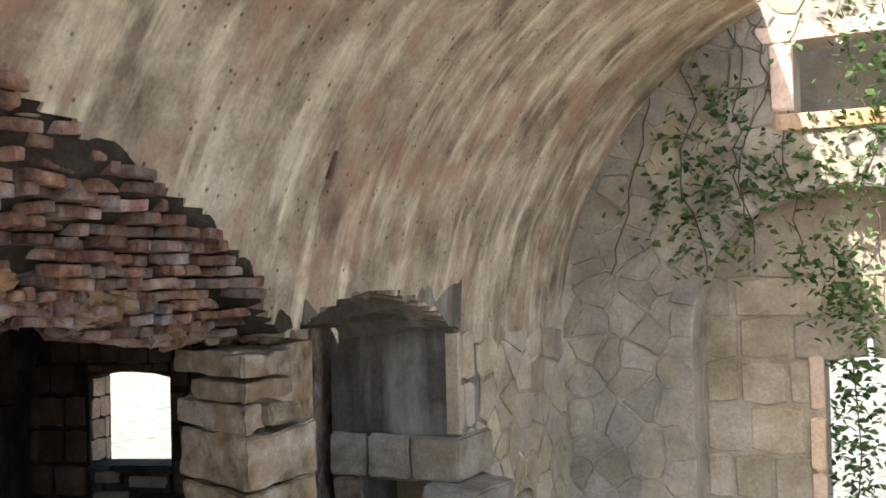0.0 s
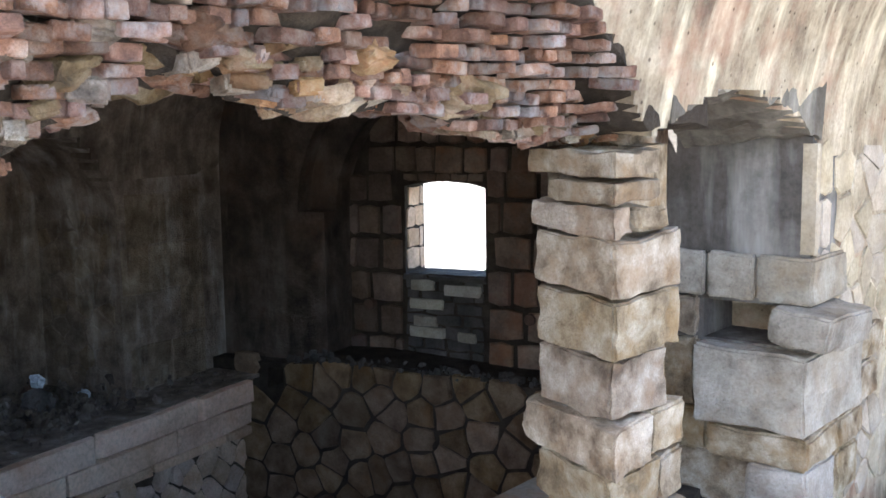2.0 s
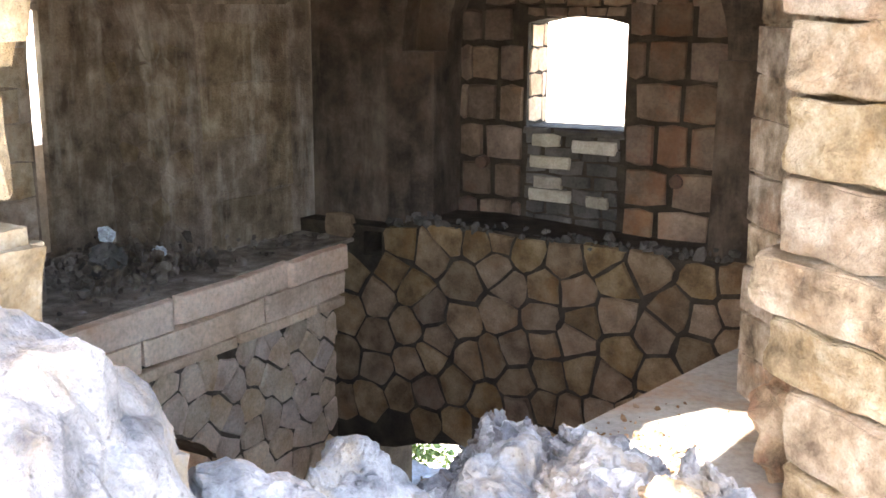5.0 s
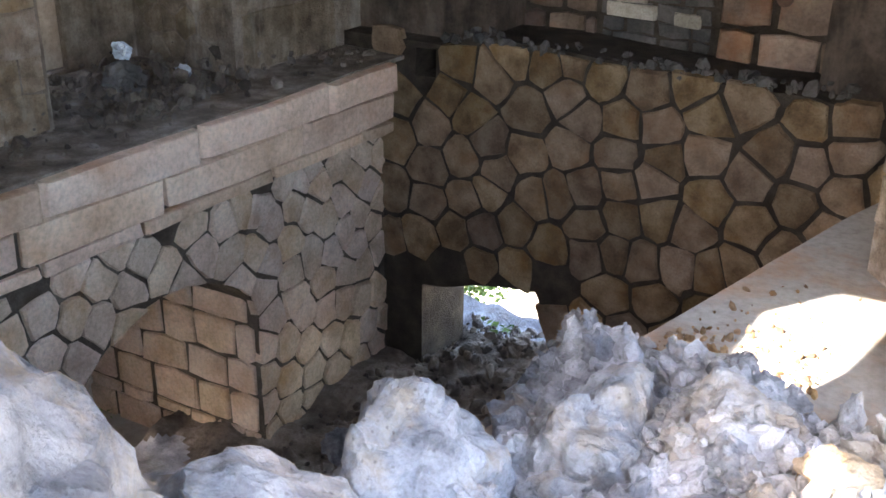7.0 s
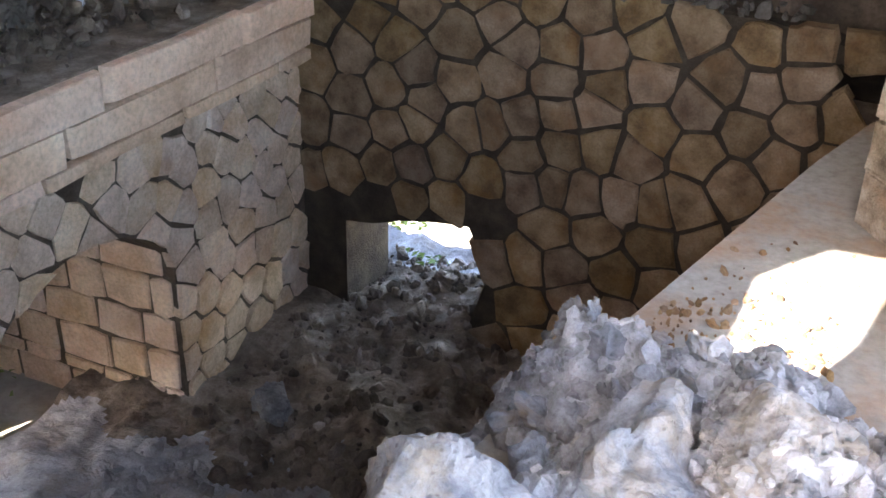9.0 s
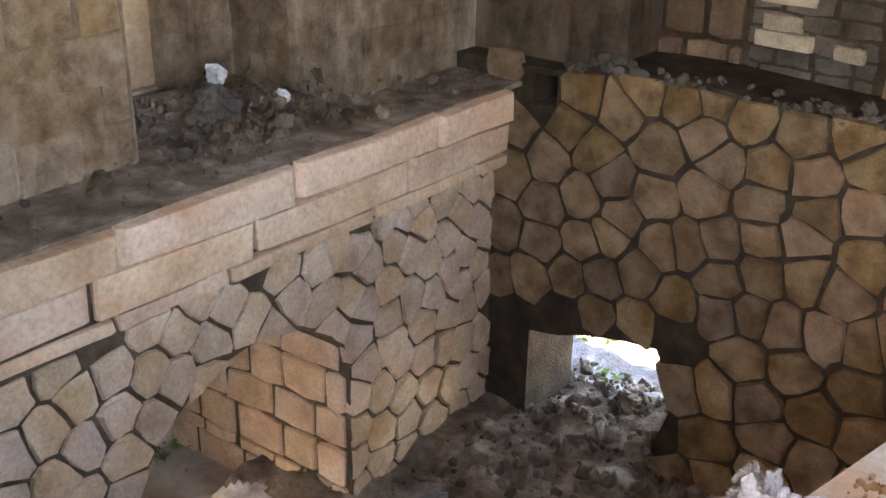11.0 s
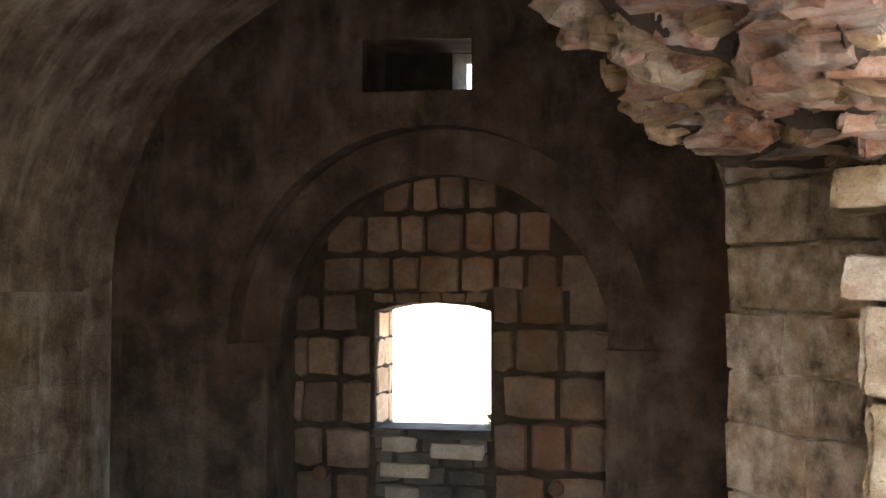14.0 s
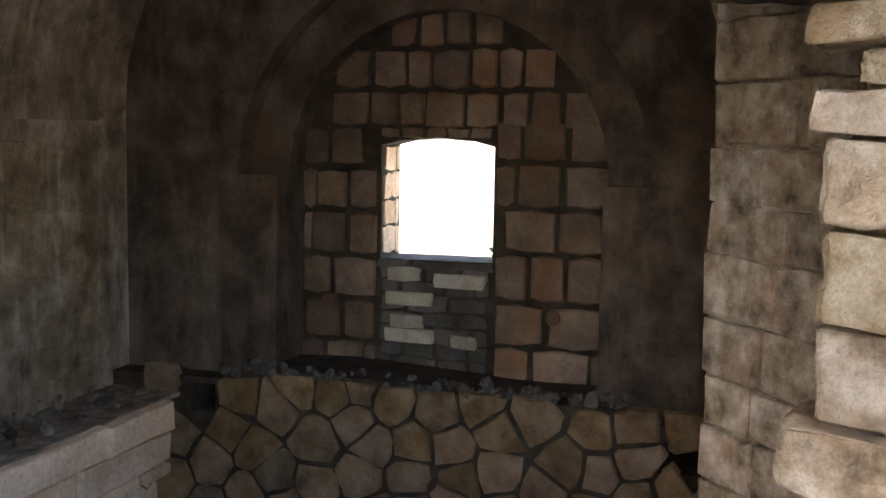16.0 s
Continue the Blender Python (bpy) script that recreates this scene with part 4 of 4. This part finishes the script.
def breach_point(a, s):
    zt, zl = z_top(a), lip(a)
    p1 = L2 @ Vector((a, -0.42, zl))
    p2 = L2 @ Vector((a, soffit2(zt) + 0.0, zt))
    y = p1.y - 0.1
    # near end stretched left, out of view, to block sun from the pier
    p0 = Vector((float(np.interp(y, (-5.1, -4.6, -3.6, -3.0, -2.6, -2.3), (2.75, 3.15, 3.28, 3.34, 3.5, 3.62))), y,
                 float(np.interp(y, (-5.1, -4.6, -3.6, -3.0, -2.6, -2.3), (2.46, 2.7, 2.64, 2.52, 2.4, 2.32)))))
    if s < 0.5:
        p = p0.lerp(p1, s * 2)
        amp = 0.09
    else:
        k = (s - 0.5) * 2
        p = p1.lerp(p2, k) - Vector((NB.x, NB.y, 0)) * 0.10 * math.sin(math.pi * min(1, k * 1.15)) * 0.8
        amp = 0.03
    q = p * 3.2
    return p + noise.noise_vector(q) * amp + noise.noise_vector(q * 3) * amp * 0.4


bm = bmesh.new()
na_, ns_ = 90, 44
rows_ = [[bm.verts.new(breach_point(-3.3 + 3.85 * i / na_, j / ns_)) for j in range(ns_ + 1)] for i in range(na_ + 1)]
for i in range(na_):
    for j in range(ns_):
        bm.faces.new((rows_[i][j], rows_[i][j + 1], rows_[i + 1][j + 1], rows_[i + 1][j]))
up = [[bm.verts.new(r_[0].co + Vector((0, 0, 1.2))), bm.verts.new(r_[-1].co + Vector((0, 0, 1.2)))] for r_ in rows_]
for i in range(na_):
    bm.faces.new((rows_[i][0], rows_[i + 1][0], up[i + 1][0], up[i][0]))
    bm.faces.new((rows_[i][-1], up[i][1], up[i + 1][1], rows_[i + 1][-1]))
    bm.faces.new((up[i][0], up[i + 1][0], up[i + 1][1], up[i][1]))
wall_br = structure("wall_breach_head", bm, M_MORTAR, "ragged broken masonry over the breach, brick above yellow rubble")
r8 = random.Random(12)
# brick courses exposed where the plaster has fallen
z = 2.30
row = 0
while z < 3.5:
    a = -3.3 + (row % 2) * 0.06 + r8.uniform(0, 0.05)
    while a < 0.12:
        w = r8.choice((0.06, 0.08, 0.1, 0.11, 0.12, 0.17))
        mid = a + w / 2
        if lip(mid) + 0.03 < z < z_top(mid) - 0.01 and r8.random() > 0.05:
            k = (z - lip(mid)) / max(0.1, z_top(mid) - lip(mid))
            b = -0.42 + (0.42 + soffit2(z_top(mid))) * k - 0.035 + r8.gauss(0, 0.026) - (0.07 if r8.random() < 0.08 else 0)
            bm = block_bm((w - r8.uniform(0.004, 0.012), 0.16, 0.047 + r8.uniform(-0.008, 0.004)), r8, 0.004, 0.009, 1)
            bm.transform(L2 @ Matrix.Translation((mid, b, z + 0.02 * math.sin(mid * 2.2) + r8.uniform(-0.006, 0.006))) @ pose(0, 0, 0, r8.uniform(-6, 6), r8.uniform(-4, 4), r8.uniform(-9, 9)))
            part("brick", bm, M_BRICK, wall_br)
        a += w
    z += 0.053
    row += 1
# broken stones and brick ends on the underside, bedded level
for n_ in range(300):
    a, s_ = r8.uniform(-3.2, 0.45), r8.uniform(0.0, 0.64)
    p = breach_point(a, s_)
    if n_ % 4 == 0:
        sz = r8.uniform(0.06, 0.13)
        bm = rock_bm((sz * r8.uniform(1, 1.6), sz * r8.uniform(0.8, 1.3), sz * r8.uniform(0.5, 0.9)), r8, 3, 0.8)
    else:
        bm = block_bm((r8.uniform(0.09, 0.26), r8.uniform(0.08, 0.17), r8.uniform(0.04, 0.085)), r8, 0.012, 0.022, 2)
    bm.transform(Matrix.Translation(p + Vector((0, 0, r8.uniform(0.0, 0.045)))) @ pose(0, 0, 0, r8.uniform(-14, 14), r8.uniform(-14, 14), r8.uniform(0, 180)))
    part("stone", bm, r8.choice((M_BRICK, M_BRICK, M_YELLOW, M_YELLOW, M_PIER)), wall_br)

# ---- vault of the second room ----
def place2(a, th):
    rr = 2.9 + 0.014 * noise.fractal(Vector((a * 2, th * 4, 8)), 1, 2, 4)
    return L2 @ Vector((a, 2.9 + rr * math.cos(th), 2.0 + rr * math.sin(th)))


def keep2(a, p):
    if a < -0.02 and p.z < z_top(a) + 0.06 * noise.noise(Vector((a * 9, 1, 2))):
        return False
    if -0.02 <= a < N1 + 0.05 and p.z < head(a):
        return False
    return True


bm = vault_shell(200, 90, lambda t: -4.1 + 8.5 * t, lambda t: radians(178.6 - 66 * t), place2, lambda a: L2 @ Vector((a, 2.9, 2.0)), 1.1, keep2)
structure("ceiling_broken_vault", bm, M_VAULT, "half-fallen barrel vault with streaked ochre and grey plaster", "ceiling")
# stub of an old fixing in the vault
bm = block_bm((0.035, 0.05, 0.16), r8, 0.006, 0.003, 1)
bm.transform(L2 @ Matrix.Translation((0.1, soffit2(3.14) - 0.01, 3.14)) @ pose(0, 0, 0, -18, 0, 0))
tagged(mesh_ob("iron_stub", bm, M_IRON), "short rusty iron stub set in the plaster", "fixing")

# ---- end wall of the second room ----
FE2 = Matrix((NB, (0, 0, 1), -DA)).transposed().to_4x4()
FE2.translation = A0 + DA * 4.35
AC, AZ, AR = 2.36, 1.98, 1.22
big_arch = [(AC + AR, -0.9), *arc(AC, AZ, AR, 0, 180, 20), (AC - AR, -0.9)]
upper_win = [(2.02, 3.8), (2.9, 3.8), (2.9, 4.38), (2.02, 4.38)]
bm = panel([(-0.4, -1.0), (7.0, -1.0), (7.0, 5.1), (3.2, 5.4), (-0.4, 5.2)], [big_arch, upper_win], FE2, 0.45)
wall_e2 = structure("wall_second_end", bm, M_WALL2_GREY, "pale stone end wall with a tall arched recess and an upper window")
FE3 = Matrix.Translation(DA * 0.4) @ FE2
door2 = [(2.14, -0.9), (3.4, -0.9), (3.4, 1.9), (2.75, 2.02), (2.14, 1.88)]
bm = panel([(0.9, -1.0), (3.9, -1.0), (3.9, 3.5), (0.9, 3.5)], [door2], FE3, 0.4)
wall_e3 = structure("wall_recess", bm, M_WALL2, "stone infill of the recess with a doorway")
r9 = random.Random(44)


def in_big(u, v):
    return (math.hypot(u - AC, v - AZ) < AR + 0.2 if v > AZ else abs(u - AC) < AR + 0.02) or (1.9 < u < 3.0 and 3.68 < v < 4.45)


lay(ragged(cells(0.0, 5.0, -0.6, 5.0, 0.29, r9, in_big, 0.8, 1.1), r9, 0.016), FE2, M_WALL2_GREY, wall_e2, 0.006, 0.018, r9)
vous = []
for i in range(15):
    a0, a1 = radians(180 * i / 15), radians(180 * (i + 1) / 15)
    ro = AR + 0.22 + r9.uniform(-0.03, 0.05)
    q = lambda r_, an: (AC + r_ * math.cos(an), AZ + r_ * math.sin(an))
    vous.append([q(AR, a0), q(AR, (a0 + a1) / 2), q(AR, a1), q(ro, a1), q(ro, (a0 + a1) / 2), q(ro, a0)])
lay(vous, FE2, M_WALL2_GREY, wall_e2, 0.010, 0.025, r9)
# made-up wall that shuts out the sky so the upper window stays dark
structure('wall_behind_window', panel([(1.5, 3.5), (2.75, 3.5), (2.75, 4.7), (1.5, 4.7)], [], Matrix.Translation(DA * 1.1) @ FE2, 0.15), M_WALL2_GREY, 'grey wall added behind the upper window to darken it')
in_d2 = lambda u, v: 2.1 < u < 3.45 and v < 1.95
lay(courses(1.16, 2.03, -0.6, [0.4, 0.42, 0.36, 0.4, 0.42, 0.38], 0.32, 0.6, r9), FE3, M_WALL2, wall_e3, 0.007, 0.02, r9)
lay(courses(1.16, 3.56, 1.78, [0.36, 0.34, 0.3], 0.38, 0.75, r9, in_d2), FE3, M_WALL2, wall_e3, 0.007, 0.02, r9)
lay(courses(2.02, 2.16, -0.6, [0.5, 0.45, 0.5, 0.48, 0.52], 0.13, 0.14, r9), FE3, M_LEDGE, wall_e3, 0.006, 0.035, r9)
lay([[(1.84, 3.66), (3.1, 3.66), (3.1, 3.8), (1.84, 3.8)], [(1.84, 3.8), (2.02, 3.8), (2.02, 4.38), (1.84, 4.38)], [(1.7, 4.38), (3.1, 4.38), (3.1, 4.52), (1.7, 4.52)]], FE2, M_LEDGE, wall_e2, 0.008, 0.06, r9)

# ---- slab along the broken wall and the wall under it ----
slab_pts = [(2.92, -3.85), (3.42, -1.35), (3.56, -0.75), (4.1, -0.8), (4.4, -3.85)]
bm = prism(slab_pts, -0.17, 0.0)
bmesh.ops.bevel(bm, geom=bm.edges[:], offset=0.012, segments=2, affect="EDGES")
structure("ledge_east", bm, M_SLAB, "smooth pale stone slab along the broken wall", "ledge")
structure("wall_lower_east", prism([(3.3, -3.9), (3.62, -1.0), (3.7, 0.0), (4.3, 0.0), (4.3, -3.9)], -3.0, -0.175), M_MORTAR, "rubble wall under the slab")

rs = random.Random(61)
grit = []
for _ in range(420):
    x, y = rs.uniform(3.1, 3.75), -3.25 + abs(rs.gauss(0, 0.42))
    if y < -1.4 and x > 3.12 + 0.2 * (y + 3.2):
        grit.append((x, y, 0.004))
scatter("slab_grit", grit, M_GRIT, 0.006, 0.03, rs, "brown grit and small stones strewn on the slab", "rubble")

# ---- boulders of the breach ----
r10 = random.Random(8)


def boulder(x, y, z, size, label, rot=(0, 0, 0), mat=None, rough=0.35):
    bm = rock_bm(size, r10, 5, rough)
    off = Vector((x * 3, y * 3, 0))
    for v in bm.verts:
        v.co += noise.noise_vector(v.co * 7 + off) * 0.03 + noise.noise_vector(v.co * 19 + off) * 0.016 + noise.noise_vector(v.co * 45 + off) * 0.006
    bm.transform(Matrix.Translation((x, y, z)) @ pose(0, 0, 0, *rot))
    return tagged(mesh_ob("boulder", bm, mat or M_ROCK), label, "rock", "boulders in the breach")


boulder(3.27, -5.62, 0.78, (0.38, 0.34, 0.48), "large bleached limestone boulder beside the jamb")
boulder(2.86, -5.22, 0.38, (0.34, 0.32, 0.5), "weathered grey boulder leaning on the broken wall")
boulder(3.3, -5.02, 0.5, (0.27, 0.22, 0.26), "white limestone boulder on the rubble heap", (10, 0, 40))
boulder(3.16, -4.42, 0.24, (0.26, 0.22, 0.32), "rounded white boulder with a painted sky tint on the rubble heap", (0, 10, 20))
boulder(3.42, -4.0, 0.19, (0.26, 0.22, 0.26), "jagged white boulder on the rubble heap", (0, 0, 70), None, 0.5)
boulder(3.7, -3.85, 0.27, (0.26, 0.2, 0.22), "jagged white boulder on the rubble heap", (0, 0, 10), None, 0.5)
boulder(4.02, -4.0, 0.42, (0.1, 0.07, 0.07), "brown stained stone at the foot of the pier", (0, 0, 30), M_BLOCK)
boulder(3.85, -4.25, 0.2, (0.24, 0.18, 0.18), "pale broken stone on the rubble heap", (0, 0, 110))
boulder(4.1, -4.7, 0.14, (0.28, 0.22, 0.2), "pale broken stone on the rubble heap")
boulder(3.6, -4.65, 0.12, (0.2, 0.24, 0.15), "flat white stone on the rubble heap")
boulder(1.55, -3.2, -2.15, (0.3, 0.24, 0.26), "grey stone on the collapsed floor", (0, 0, 30))
boulder(0.55, -1.5, -2.3, (0.14, 0.12, 0.16), "grey stone on the collapsed floor")
spots = []
for _ in range(9000):
    x, y = r10.uniform(2.6, 4.9), r10.uniform(-6.0, -3.0)
    spots.append((x, y, land(x, y) + 0.01))
more = [(x, y, land(x, y) + 0.03) for x, y in ((r10.uniform(2.7, 4.7), r10.uniform(-5.6, -3.2)) for _ in range(520))]
scatter("limestone_rubble", more, M_ROCK, 0.015, 0.07, r10, "broken white limestone lumps of the heap", "rubble", 3)
scatter("limestone_chips", spots, M_DEBRIS, 0.008, 0.05, r10, "heap of crushed white limestone chips", "rubble")
spots, pale = [], []
for _ in range(2600):
    x, y = r10.uniform(0.0, 2.6), r10.uniform(-5.0, 1.0)
    (spots if y > -1.95 + r10.gauss(0, 0.2) else pale).append((x, y, land(x, y) + 0.01))
scatter("pale_floor_chips", pale, M_DEBRIS, 0.015, 0.08, r10, "grey limestone chips on the collapsed floor", "rubble")
scatter("floor_debris", spots, M_EARTH, 0.015, 0.09, r10, "dark stony debris on the collapsed floor", "rubble")
spots = [(r10.uniform(-1.2, -0.25) , -AL_C + r10.gauss(0, 0.32), 0.02 + abs(r10.gauss(0, 0.06))) for _ in range(420)]
spots += [(r10.uniform(-0.55, -0.1), r10.uniform(-5, -0.1), 0.01) for _ in range(160)]
scatter("embrasure_debris", spots, M_EARTH, 0.012, 0.07, r10, "dark stones and earth heaped in the embrasure", "rubble")
boulder(-0.72, -1.92, 0.1, (0.13, 0.14, 0.16), "rounded grey stone in the embrasure", (0, 0, 0), M_DARK_BRICK)
for x, y, z, k in ((-0.74, -1.9, 0.29, 0.07), (-0.6, -1.55, 0.12, 0.06)):
    bm = rock_bm((k, k * 0.7, k * 0.8), r10, 3, 0.9)
    bm.transform(Matrix.Translation((x, y, z)))
    tagged(mesh_ob("plastic_scrap", bm, M_LITTER), "crumpled pale plastic scrap on the debris", "litter")


# ---- plants ----
def leaf_cloud(name, centres, count, size, r, mat, label, category, stems=()):
    """Leaves as small folded blades round the given centres, with stems under the same thing."""
    thing = tagged(new(name), label, category)
    verts, faces = [], []
    for _ in range(count):
        c, spread = r.choice(centres)
        p = Vector(c) + Vector((r.gauss(0, spread[0]), r.gauss(0, spread[1]), r.gauss(0, spread[2])))
        m = Matrix.Translation(p) @ Euler((r.uniform(-1, 1), r.uniform(-1, 1), r.uniform(0, 6.3))).to_matrix().to_4x4()
        s = size * r.uniform(0.6, 1.3)
        k = len(verts)
        verts += [m @ Vector(q) for q in ((0, -s, 0), (s * 0.6, -0.1 * s, 0.2 * s), (0, s, 0), (-s * 0.6, -0.1 * s, 0.2 * s), (0, 0, -0.05 * s))]
        faces += [(k, k + 1, k + 4), (k + 1, k + 2, k + 4), (k + 2, k + 3, k + 4), (k + 3, k, k + 4)]
    me = bpy.data.meshes.new("leaves")
    me.from_pydata(verts, [], faces)
    me.materials.append(mat)
    ob = new("leaves", me)
    ob.parent = thing
    for pts in stems:
        cu = bpy.data.curves.new("stem", "CURVE")
        cu.dimensions, cu.bevel_depth, cu.bevel_resolution = "3D", 0.006, 1
        sp = cu.splines.new("POLY")
        sp.points.add(len(pts) - 1)
        for q, p in zip(sp.points, pts):
            q.co = (*p, 1)
        cu.materials.append(M_STEM)
        st = new("stem", cu)
        st.parent = thing
    return thing


def on_end(b, z, off=0.05):
    return A0 + DA * (4.35 - off) + NB * b + Vector((0, 0, z))


r11 = random.Random(77)
cents = [(on_end(b, z), (s * 0.9, 0.05, s)) for b, z, s in ((1.05, 3.1, 0.22), (1.35, 2.9, 0.22), (1.6, 3.2, 0.2), (1.2, 3.6, 0.2), (1.9, 3.3, 0.18), (2.3, 3.45, 0.2), (2.6, 3.3, 0.2), (1.5, 3.9, 0.15), (2.2, 2.6, 0.2), (2.35, 2.35, 0.18), (2.5, 2.1, 0.15), (2.6, 4.5, 0.25), (2.9, 4.2, 0.3), (2.7, 3.8, 0.2))]
stems = []
for k in range(7):
    b, z = 0.9 + 0.3 * k, 4.6
    pts = []
    for i in range(14):
        pts.append(on_end(b, z, 0.035))
        b += r11.uniform(-0.09, 0.09)
        z -= r11.uniform(0.1, 0.2)
    stems.append(pts)
leaf_cloud("ivy", cents, 1500, 0.045, r11, M_LEAF, "green ivy climbing the pale end wall", "plant", stems)
leaf_cloud("creeper", [(on_end(2.35, z, -0.55), (0.12, 0.08, 0.2)) for z in (0.4, 0.8, 1.2, 1.6)] + [(on_end(2.9, 1.7, -0.6), (0.3, 0.1, 0.2))], 420, 0.05, r11, M_LEAF, "leafy creeper hanging by the sunlit doorway", "plant", [[on_end(2.3, 0.0, -0.5), on_end(2.4, 1.0, -0.5), on_end(2.35, 1.9, -0.5)]])
leaf_cloud("shrub", [((-0.4, 1.4, -2.35), (0.12, 0.12, 0.16)), ((-0.3, 1.6, -2.55), (0.18, 0.15, 0.08)), ((0.35, 0.95, -2.62), (0.16, 0.1, 0.05)), ((-0.45, 1.3, -2.2), (0.14, 0.1, 0.14))], 1100, 0.04, r11, M_LEAF_BRIGHT, "bright green shrub outside the broken hole", "plant", [[(-0.4, 1.4, -2.78), (-0.38, 1.42, -2.2)]])
leaf_cloud("weeds", [((-2.1, -1.85, -2.6), (0.12, 0.2, 0.12)), ((-1.95, -1.8, -2.72), (0.15, 0.2, 0.05))], 900, 0.04, r11, M_LEAF_BRIGHT, "green weeds outside the arched doorway", "plant", [[(-2.1, -1.85, -2.9), (-2.08, -1.85, -2.4)]])
leaf_cloud("slit_weeds", [((-1.75, -1.98, 0.2), (0.06, 0.06, 0.12))], 70, 0.04, r11, M_LEAF_BRIGHT, "green weeds beyond the embrasure slit", "plant", [[(-1.75, -2.0, -0.5), (-1.75, -2.0, 0.25)]])
spots = []
for _ in range(500):
    x, y = r11.uniform(-1.2, 1.8), r11.uniform(0.8, 1.75)
    if y < 1.1 - 0.9 * x:
        spots.append((x, y, -2.76 + r11.uniform(0, 0.05)))
scatter("pale_rubble_outside", spots, M_ROCK, 0.04, 0.22, r11, "sunlit white stones outside the hole", "rubble")
leaf_cloud("window_weed", [((1.97, 0.86, 0.99), (0.025, 0.03, 0.03))], 26, 0.022, r11, M_LEAF, "tiny dark weed on the window sill", "plant", [[(1.99, 0.86, 0.93), (1.97, 0.86, 1.02)]])
